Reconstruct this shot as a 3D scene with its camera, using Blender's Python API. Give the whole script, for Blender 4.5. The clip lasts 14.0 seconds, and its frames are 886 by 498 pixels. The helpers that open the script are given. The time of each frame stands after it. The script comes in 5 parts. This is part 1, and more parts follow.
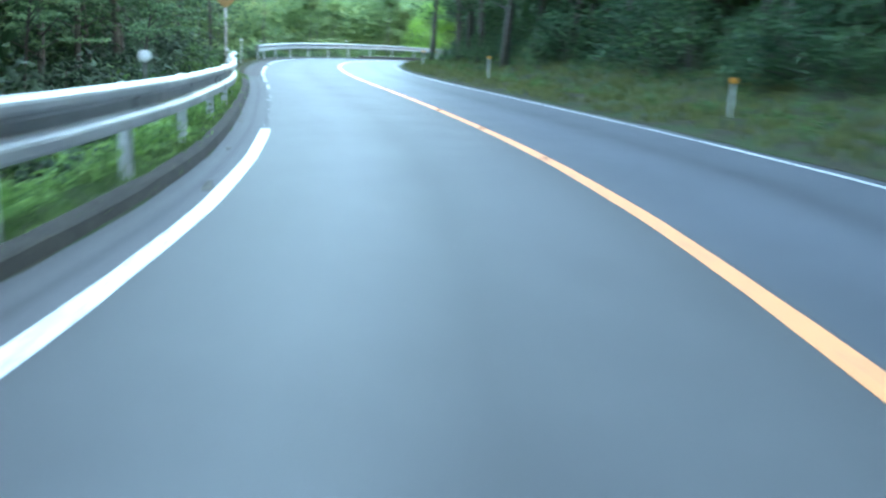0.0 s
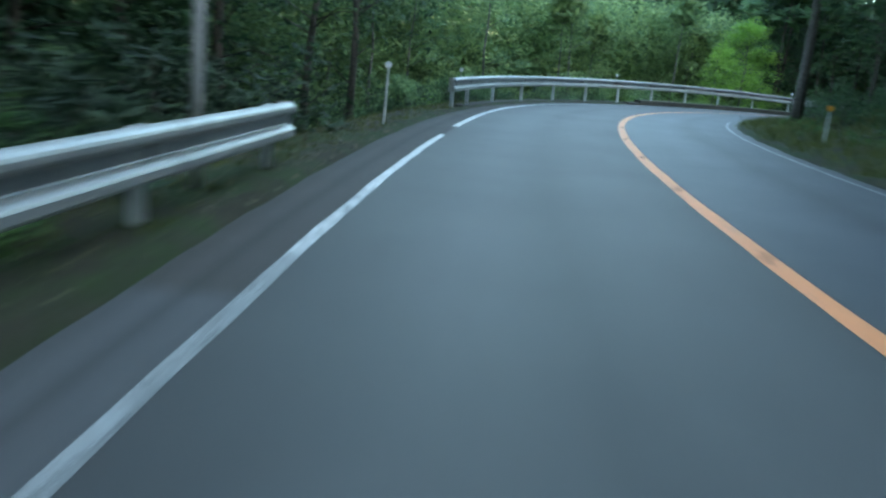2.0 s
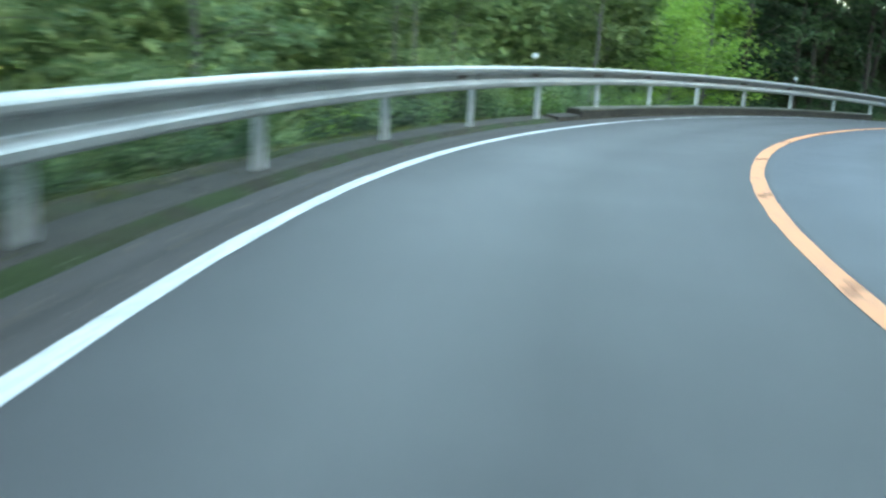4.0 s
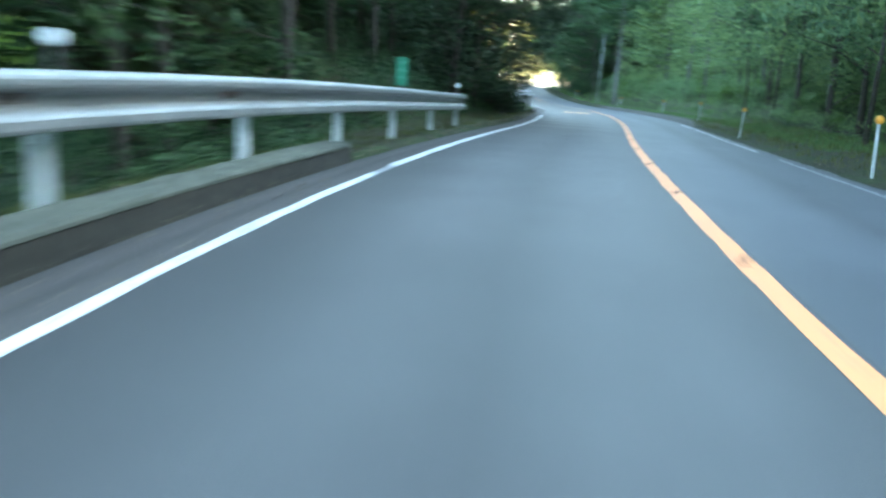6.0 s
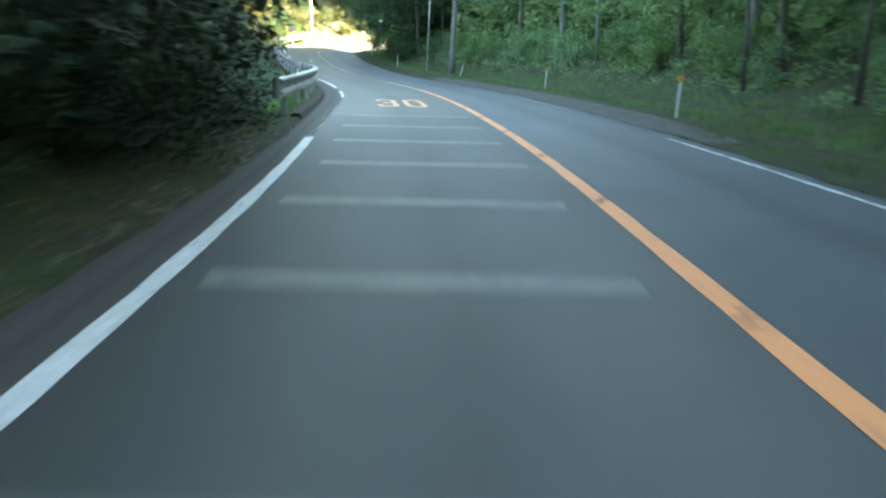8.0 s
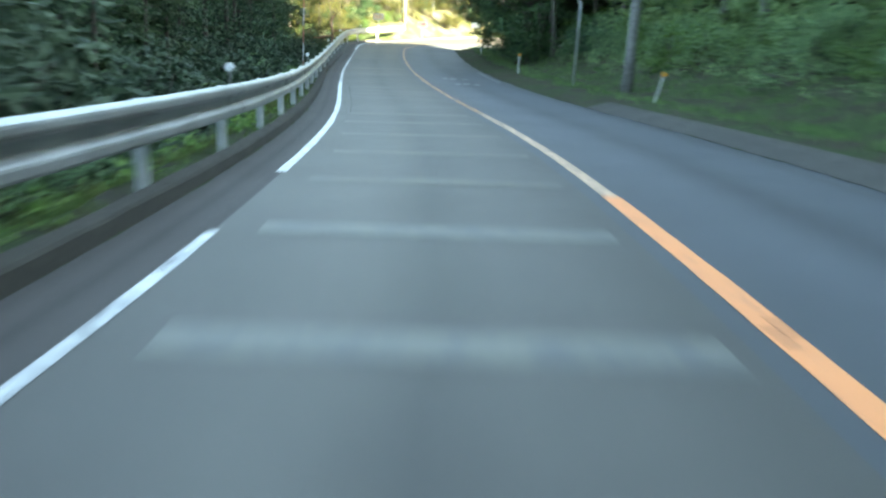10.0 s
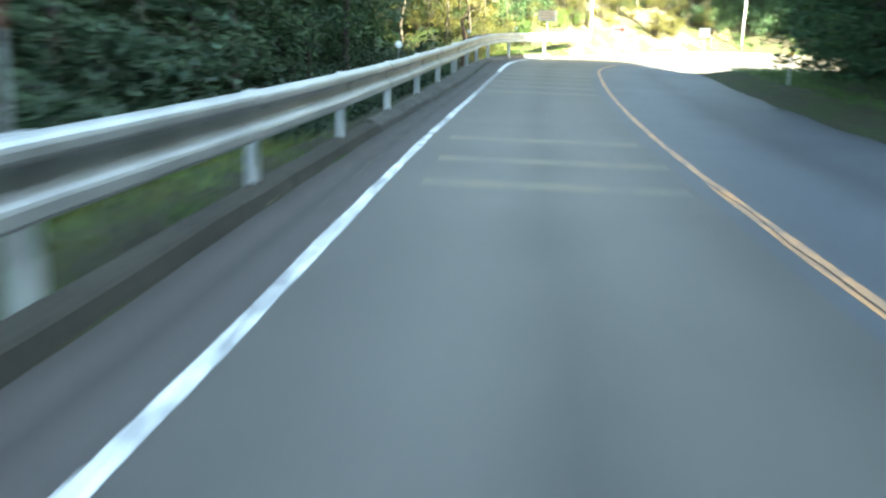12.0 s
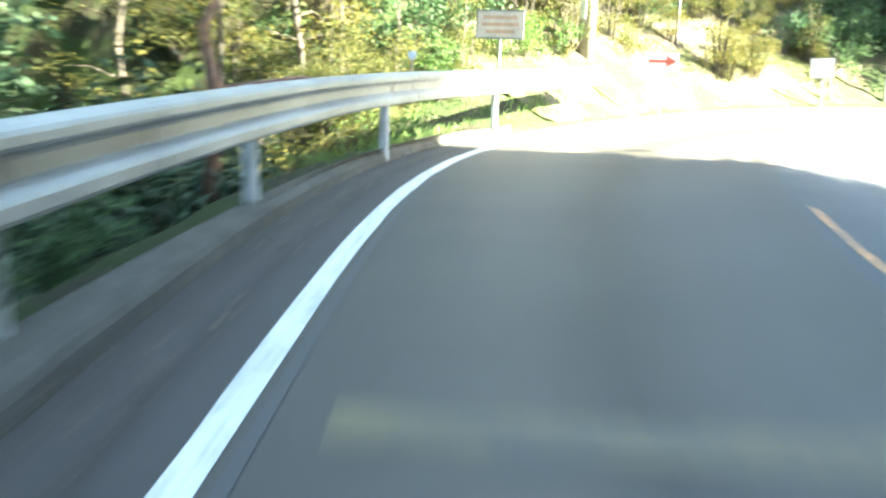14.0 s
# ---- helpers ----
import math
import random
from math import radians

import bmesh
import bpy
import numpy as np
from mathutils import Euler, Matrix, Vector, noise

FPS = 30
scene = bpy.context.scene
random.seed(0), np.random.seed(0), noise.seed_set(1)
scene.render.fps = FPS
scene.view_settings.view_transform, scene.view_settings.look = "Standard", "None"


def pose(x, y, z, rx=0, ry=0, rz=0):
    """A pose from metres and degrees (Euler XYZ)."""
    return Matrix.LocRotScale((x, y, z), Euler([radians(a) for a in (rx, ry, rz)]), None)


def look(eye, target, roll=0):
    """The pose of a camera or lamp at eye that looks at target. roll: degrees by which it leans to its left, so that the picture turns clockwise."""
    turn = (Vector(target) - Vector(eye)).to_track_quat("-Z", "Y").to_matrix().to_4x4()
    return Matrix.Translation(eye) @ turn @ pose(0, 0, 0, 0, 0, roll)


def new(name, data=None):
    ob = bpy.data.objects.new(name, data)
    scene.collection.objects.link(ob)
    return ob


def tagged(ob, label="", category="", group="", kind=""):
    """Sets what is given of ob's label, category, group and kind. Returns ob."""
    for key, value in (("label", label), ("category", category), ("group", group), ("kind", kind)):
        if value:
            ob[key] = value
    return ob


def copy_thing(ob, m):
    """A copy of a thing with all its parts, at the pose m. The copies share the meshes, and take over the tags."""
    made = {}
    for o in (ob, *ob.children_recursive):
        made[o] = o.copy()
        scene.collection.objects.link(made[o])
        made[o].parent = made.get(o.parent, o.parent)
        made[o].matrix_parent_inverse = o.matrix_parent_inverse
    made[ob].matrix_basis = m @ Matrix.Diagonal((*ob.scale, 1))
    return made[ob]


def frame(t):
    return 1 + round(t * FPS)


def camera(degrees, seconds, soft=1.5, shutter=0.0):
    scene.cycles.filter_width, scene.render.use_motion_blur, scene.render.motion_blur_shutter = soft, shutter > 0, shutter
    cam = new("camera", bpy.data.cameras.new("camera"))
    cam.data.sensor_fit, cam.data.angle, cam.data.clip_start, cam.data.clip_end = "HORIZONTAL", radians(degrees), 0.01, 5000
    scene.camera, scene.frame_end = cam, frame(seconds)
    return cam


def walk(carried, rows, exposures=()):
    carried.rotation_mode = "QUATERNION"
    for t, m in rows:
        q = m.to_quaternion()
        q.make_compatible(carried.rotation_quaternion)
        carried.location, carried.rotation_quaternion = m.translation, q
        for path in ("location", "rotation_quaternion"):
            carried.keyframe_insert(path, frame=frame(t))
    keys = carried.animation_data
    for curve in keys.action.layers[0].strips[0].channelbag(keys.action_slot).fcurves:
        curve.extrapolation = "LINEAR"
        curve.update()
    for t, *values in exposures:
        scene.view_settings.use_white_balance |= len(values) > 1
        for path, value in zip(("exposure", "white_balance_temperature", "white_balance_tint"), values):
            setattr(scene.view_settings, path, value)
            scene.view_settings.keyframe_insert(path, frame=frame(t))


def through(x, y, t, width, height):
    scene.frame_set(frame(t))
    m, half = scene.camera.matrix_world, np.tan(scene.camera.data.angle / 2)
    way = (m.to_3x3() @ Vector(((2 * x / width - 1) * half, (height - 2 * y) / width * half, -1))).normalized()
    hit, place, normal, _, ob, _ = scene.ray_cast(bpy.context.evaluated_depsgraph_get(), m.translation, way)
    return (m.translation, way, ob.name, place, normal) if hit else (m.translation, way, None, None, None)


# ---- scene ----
# ---------- camera and its drive ----------
cam = camera(53.36, 14.0, soft=2.3, shutter=0.7)
# seconds, eye x y z, yaw, pitch, roll (degrees)
PATH = [
    (0.0, -2.274, -7.714, 1.139, -6.23, -12.38, 2.53),
    (0.5, -1.886, -2.119, 1.182, -0.46, -12.00, 2.49),
    (1.0, -2.225, 4.091, 1.237, 4.69, -11.68, 4.46),
    (1.5, -2.884, 10.947, 1.307, 6.99, -11.47, 6.05),
    (2.0, -3.551, 17.592, 1.380, 8.89, -11.33, 4.75),
    (2.2, -3.881, 20.198, 1.409, 8.70, -11.19, 5.02),
    (2.5, -4.306, 23.975, 1.452, 7.60, -11.35, 4.76),
    (3.0, -4.779, 29.879, 1.521, 5.44, -11.60, 4.32),
    (3.5, -4.951, 35.531, 1.592, 2.85, -11.83, 3.88),
    (4.0, -4.701, 41.242, 1.666, -1.61, -12.12, 3.45),
    (4.3, -4.212, 44.805, 1.710, -5.96, -12.35, 3.19),
    (4.5, -3.684, 47.218, 1.738, -9.10, -12.20, 3.02),
    (5.0, -1.662, 53.238, 1.795, -18.22, -11.99, 2.04),
    (5.5, 1.519, 59.103, 1.826, -29.29, -12.13, 2.15),
    (6.0, 5.512, 64.377, 1.807, -40.23, -12.87, 3.57),
    (6.5, 9.790, 68.777, 1.718, -45.51, -13.12, 3.02),
    (7.0, 14.422, 72.985, 1.541, -49.52, -13.74, 2.10),
    (7.2, 16.255, 74.586, 1.451, -50.11, -14.03, 2.02),
    (7.5, 18.923, 76.863, 1.306, -50.88, -14.36, 1.91),
    (8.0, 23.260, 80.469, 1.052, -51.47, -14.61, 1.72),
    (8.5, 27.639, 84.084, 0.801, -51.06, -14.55, 1.53),
    (9.0, 32.254, 88.005, 0.553, -49.39, -14.52, 1.34),
    (9.3, 35.222, 90.646, 0.394, -48.31, -14.65, 1.23),
    (9.5, 37.296, 92.529, 0.279, -46.73, -14.50, 1.09),
    (10.0, 42.397, 97.582, -0.030, -43.83, -14.84, 1.99),
    (10.5, 47.260, 102.899, -0.343, -40.81, -14.81, 1.76),
    (11.0, 51.862, 108.418, -0.642, -37.36, -14.04, 2.62),
    (11.5, 56.068, 113.848, -0.897, -35.09, -14.12, 3.05),
    (12.0, 60.174, 119.420, -1.082, -33.33, -13.94, 2.00),
    (12.5, 64.229, 125.067, -1.166, -33.75, -13.25, 2.85),
    (13.0, 68.228, 130.342, -1.153, -35.48, -12.18, 3.90),
    (13.5, 72.231, 135.042, -1.084, -36.59, -11.60, 1.57),
    (14.0, 76.094, 139.667, -0.995, -38.16, -11.83, 2.07),
]


def eye_pose(x, y, z, yaw, pitch, roll):
    a, b = radians(yaw), radians(pitch)
    way = Vector((-math.sin(a) * math.cos(b), math.cos(a) * math.cos(b), math.sin(b)))
    eye = Vector((x, y, z))
    return look(eye, eye + way, roll)


walk(cam, [(t, eye_pose(*row)) for t, *row in PATH], exposures=[(t, 4.9 + d, k, g) for t, d, k, g in ((0.0, 0.9, 7200.0, -6.0), (0.5, 0.66, 7100.0, -8.0), (1.0, 0.4, 6950.0, -9.0), (1.5, -0.06, 6900.0, -9.0), (2.0, -0.58, 7200.0, -9.0), (2.2, -0.58, 7300.0, -9.0), (4.3, 0.2, 8700.0, -8.0), (5.0, 0.36, 8500.0, -8.0), (5.5, 0.68, 8050.0, -8.0), (6.0, 0.6, 7400.0, -8.0), (6.5, 0.35, 7400.0, -8.0), (7.0, 0.15, 7800.0, -8.0), (9.3, 0.53, 8300.0, -8.0), (10.0, 0.02, 8100.0, -6.0), (10.5, 0.2, 8300.0, -6.0), (11.0, 0.36, 8200.0, -5.0), (12.0, 0.38, 8000.0, -5.0), (12.5, 0.32, 7800.0, -5.0), (13.0, 0.2, 7800.0, -4.0), (13.5, 0.4, 7500.0, -4.0), (14.0, 0.3, 7300.0, -3.0))])

# ---------- sky and sun ----------
SUN_ELEVATION, SUN_AZIMUTH = 28.0, 138.0
world = bpy.data.worlds.new("world")
scene.world = world
world.use_nodes = True
wt = world.node_tree
sky = wt.nodes.new("ShaderNodeTexSky")
sky.sky_type, sky.sun_disc = "NISHITA", False
sky.sun_elevation, sky.sun_rotation = radians(SUN_ELEVATION), radians(SUN_AZIMUTH)
wt.links.new(sky.outputs[0], wt.nodes["Background"].inputs[0])
wt.nodes["Background"].inputs[1].default_value = 0.08
sun = new("sun", bpy.data.lights.new("sun", "SUN"))
sun.data.energy, sun.data.angle, sun.data.color = 3.6, radians(0.5), (1.0, 0.93, 0.8)
_a, _e = radians(SUN_AZIMUTH), radians(SUN_ELEVATION)
SUN_WAY = Vector((math.sin(_a) * math.cos(_e), math.cos(_a) * math.cos(_e), math.sin(_e)))
sun.matrix_world = look(SUN_WAY * 100, (0, 0, 0))


# ---------- materials ----------
def material(name, build):
    m = bpy.data.materials.new(name)
    m.use_nodes = True
    nt = m.node_tree
    bsdf = nt.nodes["Principled BSDF"]
    build(nt, bsdf)
    return m


def node(nt, kind, **values):
    n = nt.nodes.new("ShaderNode" + kind)
    for k, v in values.items():
        n.inputs[k].default_value = v
    return n


def coords(nt):
    return nt.nodes.new("ShaderNodeTexCoord").outputs["Object"]


def noise_of(nt, scale, detail=4.0, rough=0.6, vec=None):
    n = node(nt, "TexNoise", Scale=scale, Detail=detail, Roughness=rough)
    nt.links.new(vec if vec else coords(nt), n.inputs["Vector"])
    return n.outputs["Fac"]


def ramp(nt, fac, *stops):
    r = nt.nodes.new("ShaderNodeValToRGB")
    el = r.color_ramp.elements
    while len(el) < len(stops):
        el.new(0.5)
    for e, (p, c) in zip(el, stops):
        e.position = p
        e.color = (*c, 1) if len(c) == 3 else c
    nt.links.new(fac, r.inputs[0])
    return r.outputs[0]


def mixed(nt, a, b, fac, mode="MIX"):
    m = nt.nodes.new("ShaderNodeMix")
    m.data_type, m.blend_type = "RGBA", mode
    for sock, v in ((m.inputs[0], fac), (m.inputs[6], a), (m.inputs[7], b)):
        if hasattr(v, "is_linked"):
            nt.links.new(v, sock)
        else:
            sock.default_value = v if isinstance(v, float) else (*v, 1)
    return m.outputs[2]


def bumped(nt, bsdf, height, strength, distance=0.01):
    b = node(nt, "Bump", Strength=strength, Distance=distance)
    nt.links.new(height, b.inputs["Height"])
    nt.links.new(b.outputs[0], bsdf.inputs["Normal"])


def grained(name, dark, light, scale, big=0.5, rough=0.8, bump=0.3, metal=0.0, spec=0.5):
    """Two scales of variation between two colours."""

    def build(nt, bsdf):
        fine = ramp(nt, noise_of(nt, scale, 6), (0.3, dark), (0.7, light))
        broad = ramp(nt, noise_of(nt, big, 3), (0.3, (0.72, 0.72, 0.72)), (0.7, (1.1, 1.1, 1.1)))
        nt.links.new(mixed(nt, fine, broad, 1.0, "MULTIPLY"), bsdf.inputs["Base Color"])
        bsdf.inputs["Roughness"].default_value = rough
        bsdf.inputs["Metallic"].default_value = metal
        bsdf.inputs["Specular IOR Level"].default_value = spec
        bumped(nt, bsdf, noise_of(nt, scale, 6), bump)

    return material(name, build)


def mottled(name, dark, light, dark_green, green, scale):
    """Bare soil that turns to moss and low weeds in patches."""

    def build(nt, bsdf):
        soil = ramp(nt, noise_of(nt, scale, 7, 0.7), (0.3, dark), (0.72, light))
        moss = ramp(nt, noise_of(nt, scale * 3.1, 5), (0.3, dark_green), (0.7, green))
        where = ramp(nt, noise_of(nt, 1.1, 6, 0.65), (0.44, (0, 0, 0)), (0.56, (1, 1, 1)))
        nt.links.new(mixed(nt, soil, moss, where), bsdf.inputs["Base Color"])
        bsdf.inputs["Roughness"].default_value = 0.95
        bsdf.inputs["Specular IOR Level"].default_value = 0.2
        bumped(nt, bsdf, noise_of(nt, scale, 7, 0.7), 0.9, 0.03)

    return material(name, build)


def worn(name, paint, under, amount=0.5, scale=9.0):
    """Road paint, rubbed through to the asphalt in flecks."""

    def build(nt, bsdf):
        fac = ramp(nt, noise_of(nt, scale, 9, 0.75), (amount - 0.07, (0, 0, 0)), (amount + 0.07, (1, 1, 1)))
        tint = mixed(nt, tuple(c * 0.82 for c in paint), paint, noise_of(nt, 2.0))
        nt.links.new(mixed(nt, under, tint, fac), bsdf.inputs["Base Color"])
        bsdf.inputs["Roughness"].default_value = 0.6
        bumped(nt, bsdf, noise_of(nt, 160.0), 0.3, 0.004)

    return material(name, build)


def asphalt(name, dark, light, rough=0.59, edge=0.8, oil=0.72):
    """Worn asphalt; the wheels have polished two paler tracks in each lane, and oil darkens the middle."""

    def build(nt, bsdf):
        across = nt.nodes.new("ShaderNodeAttribute")
        across.attribute_name = "across"
        drift = noise_of(nt, 0.25, 2)
        wob = nt.nodes.new("ShaderNodeMath")
        wob.operation = "MULTIPLY_ADD"
        nt.links.new(drift, wob.inputs[0])
        wob.inputs[1].default_value = 0.12
        nt.links.new(across.outputs["Fac"], wob.inputs[2])
        tracks = ramp(nt, wob.outputs[0], (0.06, (edge,) * 3), (0.2, (edge * 0.5 + 0.45,) * 3), (0.36, (1.1,) * 3), (0.44, (1.05,) * 3), (0.57, (oil,) * 3), (0.7, (1.04,) * 3), (0.86, (1.12,) * 3), (1.0, (0.9,) * 3))
        grain = ramp(nt, noise_of(nt, 140.0, 4), (0.3, dark), (0.72, light))
        patch = ramp(nt, noise_of(nt, 0.35, 5), (0.3, (0.86, 0.86, 0.86)), (0.7, (1.08, 1.08, 1.08)))
        stain = ramp(nt, noise_of(nt, 2.6, 5), (0.35, (0.96, 0.96, 0.96)), (0.65, (1.02, 1.02, 1.02)))
        c = mixed(nt, grain, patch, 1.0, "MULTIPLY")
        c = mixed(nt, c, stain, 1.0, "MULTIPLY")
        nt.links.new(mixed(nt, c, tracks, 1.0, "MULTIPLY"), bsdf.inputs["Base Color"])
        nt.links.new(ramp(nt, noise_of(nt, 0.6, 3), (0.3, (rough - 0.02,) * 3), (0.7, (rough + 0.03,) * 3)), bsdf.inputs["Roughness"])
        bumped(nt, bsdf, noise_of(nt, 120.0, 3), 0.5, 0.006)

    return material(name, build)


def leafy(name, dark, light, through=0.35, rough=0.66):
    """Leaves, each its own shade, which let some light through."""

    def build(nt, bsdf):
        geo = nt.nodes.new("ShaderNodeNewGeometry")
        c = ramp(nt, geo.outputs["Random Per Island"], (0.1, dark), (0.95, light))
        info = nt.nodes.new("ShaderNodeObjectInfo")
        hue = ramp(nt, info.outputs["Random"], (0.0, (0.8, 0.9, 0.95)), (1.0, (1.15, 1.08, 0.9)))
        c = mixed(nt, c, hue, 1.0, "MULTIPLY")
        nt.links.new(c, bsdf.inputs["Base Color"])
        bsdf.inputs["Roughness"].default_value = rough
        bsdf.inputs["Specular IOR Level"].default_value = 0.3
        tr = nt.nodes.new("ShaderNodeBsdfTranslucent")
        nt.links.new(c, tr.inputs[0])
        mx = nt.nodes.new("ShaderNodeMixShader")
        mx.inputs[0].default_value = through
        out = nt.nodes["Material Output"]
        nt.links.new(bsdf.outputs[0], mx.inputs[1])
        nt.links.new(tr.outputs[0], mx.inputs[2])
        nt.links.new(mx.outputs[0], out.inputs[0])

    return material(name, build)


ASPHALT = asphalt("asphalt", (0.0272, 0.0275, 0.028), (0.0795, 0.0795, 0.0785), 0.65, edge=0.62)
SHOULDER = asphalt("old_asphalt", (0.025, 0.022, 0.02), (0.063, 0.0565, 0.052), 0.85)
SHOULDER_GREY = asphalt("grey_old_asphalt", (0.033, 0.033, 0.0345), (0.086, 0.086, 0.089), 0.8)
ASPHALT_BROWN = asphalt("brownish_asphalt", (0.03, 0.0274, 0.0238), (0.084, 0.0768, 0.0675), oil=0.58)
GRAVEL = grained("gravel", (0.02, 0.019, 0.016), (0.072, 0.069, 0.062), 60.0, 1.4, 0.95, 0.9)
WHITE_LINE = worn("white_line", (0.64, 0.65, 0.645), (0.11, 0.112, 0.112), 0.44, 16.0)
FADED_LINE = worn("faded_line", (0.46, 0.475, 0.475), (0.085, 0.087, 0.088), 0.53, 26.0)
DIM_LINE = worn("dim_line", (0.25, 0.258, 0.262), (0.075, 0.076, 0.078), 0.5, 11.0)
WORN_LINE = worn("worn_line", (0.72, 0.73, 0.72), (0.08, 0.081, 0.082), 0.5, 7.0)
YELLOW_LINE = worn("yellow_line", (0.78, 0.288, 0.108), (0.07, 0.072, 0.075), 0.38)
FADED_YELLOW = worn("faded_yellow_line", (0.74, 0.34, 0.13), (0.07, 0.072, 0.075), 0.5)
PALE_YELLOW = worn("bleached_yellow_line", (0.63, 0.4, 0.255), (0.09, 0.085, 0.08), 0.47, 12.0)
BAR_PAINT = worn("bar_paint", (0.135, 0.132, 0.108), (0.075, 0.077, 0.078), 0.5, 4.0)
BAR_FAINT = worn("faint_bar_paint", (0.135, 0.11, 0.062), (0.072, 0.067, 0.06), 0.48, 3.0)
LEDGE = grained("ledge_concrete", (0.03, 0.029, 0.025), (0.1, 0.096, 0.084), 14.0, 1.3, 0.95, 0.7)
BAR_GHOST = worn("ghost_bar_paint", (0.105, 0.095, 0.07), (0.068, 0.065, 0.06), 0.5, 3.0)
CRACK = grained("crack_filler", (0.012, 0.012, 0.012), (0.03, 0.03, 0.03), 30.0, 2.0, 0.9, 0.4)
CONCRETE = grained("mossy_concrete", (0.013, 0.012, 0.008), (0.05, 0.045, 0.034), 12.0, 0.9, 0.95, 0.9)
PALE_CONCRETE = grained("pale_concrete", (0.1, 0.092, 0.072), (0.19, 0.178, 0.145), 22.0, 0.7, 0.9, 0.4)
POLE_CONCRETE = grained("pole_concrete", (0.2, 0.18, 0.14), (0.32, 0.29, 0.23), 22.0, 0.7, 0.9, 0.4)
STEEL = grained("painted_steel", (0.3, 0.31, 0.3), (0.44, 0.45, 0.44), 30.0, 1.2, 0.4, 0.06, 0.35)
POST_PAINT = grained("post_paint", (0.5, 0.515, 0.52), (0.66, 0.68, 0.68), 24.0, 2.0, 0.5, 0.1)
SOIL = mottled("soil", (0.014, 0.016, 0.008), (0.045, 0.042, 0.024), (0.016, 0.03, 0.009), (0.045, 0.068, 0.02), 9.0)
BARK = grained("bark", (0.035, 0.03, 0.025), (0.12, 0.105, 0.09), 14.0, 1.5, 0.95, 1.0)
GREY_BARK = grained("grey_bark", (0.09, 0.09, 0.085), (0.2, 0.2, 0.19), 12.0, 1.5, 0.95, 0.8)
LEAF_DARK = leafy("leaf_dark", (0.027, 0.06, 0.03), (0.075, 0.14, 0.062))
LEAF_FRESH = leafy("leaf_fresh", (0.08, 0.17, 0.05), (0.22, 0.37, 0.11), 0.45)
LEAF_MID = leafy("leaf_mid", (0.045, 0.1, 0.03), (0.13, 0.23, 0.065), 0.4)
LEAF_LIGHT = leafy("leaf_light", (0.15, 0.29, 0.06), (0.33, 0.52, 0.13), 0.5)
# Soft green, paled and greyed: haze in the woods is put into the colour
LEAF_SOFT_HAZY = leafy("leaf_soft_hazy", (0.11, 0.185, 0.1), (0.25, 0.36, 0.18), 0.5)
LEAF_GOLD = leafy("leaf_gold", (0.03, 0.045, 0.012), (0.17, 0.155, 0.05), 0.45)
NEEDLE = leafy("needle", (0.034, 0.066, 0.044), (0.085, 0.14, 0.078), 0.3)
NEEDLE_PALE = leafy("needle_pale", (0.042, 0.07, 0.051), (0.1, 0.146, 0.098), 0.35)
# LEAF_DARK once more, far darker: shade is put into the leaf colour
LEAF_SHADED = leafy("leaf_shaded", (0.016, 0.034, 0.02), (0.04, 0.072, 0.037), 0.2)
GRASS = leafy("grass", (0.07, 0.13, 0.05), (0.21, 0.31, 0.105), 0.45)
DRY_GRASS = leafy("dry_grass", (0.06, 0.08, 0.025), (0.16, 0.17, 0.06), 0.3)

FLECKS = worn("flecks", (0.4, 0.41, 0.41), (0.05, 0.05, 0.052), 0.7, 6.0)
NUMERALS = worn("numeral_paint", (0.7, 0.325, 0.145), (0.07, 0.072, 0.075), 0.36)
ASPHALT_BLUE = asphalt("smooth_asphalt", (0.028, 0.032, 0.0385), (0.083, 0.0895, 0.1), oil=0.66)
PLINTH = grained("plinth_concrete", (0.026, 0.032, 0.02), (0.12, 0.122, 0.095), 9.0, 0.8, 0.95, 0.8)
MOSS = mottled("mossy_soil", (0.014, 0.015, 0.009), (0.055, 0.05, 0.032), (0.014, 0.026, 0.008), (0.04, 0.06, 0.02), 11.0)
BANK = mottled("dry_bank", (0.03, 0.026, 0.016), (0.15, 0.13, 0.09), (0.02, 0.027, 0.01), (0.075, 0.08, 0.03), 7.0)
SCAR = grained("scar", (0.1, 0.05, 0.035), (0.2, 0.1, 0.07), 40.0, 3.0, 0.9, 0.5)
RUST = grained("rust", (0.1, 0.08, 0.072), (0.22, 0.17, 0.15), 60.0, 8.0, 0.9, 0.6)
DULL_STEEL = grained("dull_steel", (0.2, 0.2, 0.2), (0.34, 0.34, 0.33), 40.0, 3.0, 0.5, 0.1, 0.6)
DARK_STEEL = grained("dark_steel", (0.022, 0.022, 0.02), (0.05, 0.048, 0.044), 40.0, 3.0, 0.6, 0.1)
GALVANISED = grained("galvanised", (0.34, 0.35, 0.36), (0.48, 0.49, 0.5), 30.0, 1.0, 0.5, 0.1, 0.4)
WHITE_PLASTIC = grained("white_plastic", (0.6, 0.62, 0.62), (0.78, 0.79, 0.78), 30.0, 3.0, 0.45, 0.05)
SIGN_WHITE = grained("sign_white", (0.62, 0.6, 0.55), (0.78, 0.76, 0.72), 16.0, 3.0, 0.5, 0.05)
REFLECTOR = grained("reflector_face", (0.75, 0.78, 0.8), (0.88, 0.9, 0.92), 160.0, 9.0, 0.2, 0.3)
ORANGE = grained("orange_plastic", (0.6, 0.24, 0.03), (0.78, 0.36, 0.05), 60.0, 5.0, 0.4, 0.1)
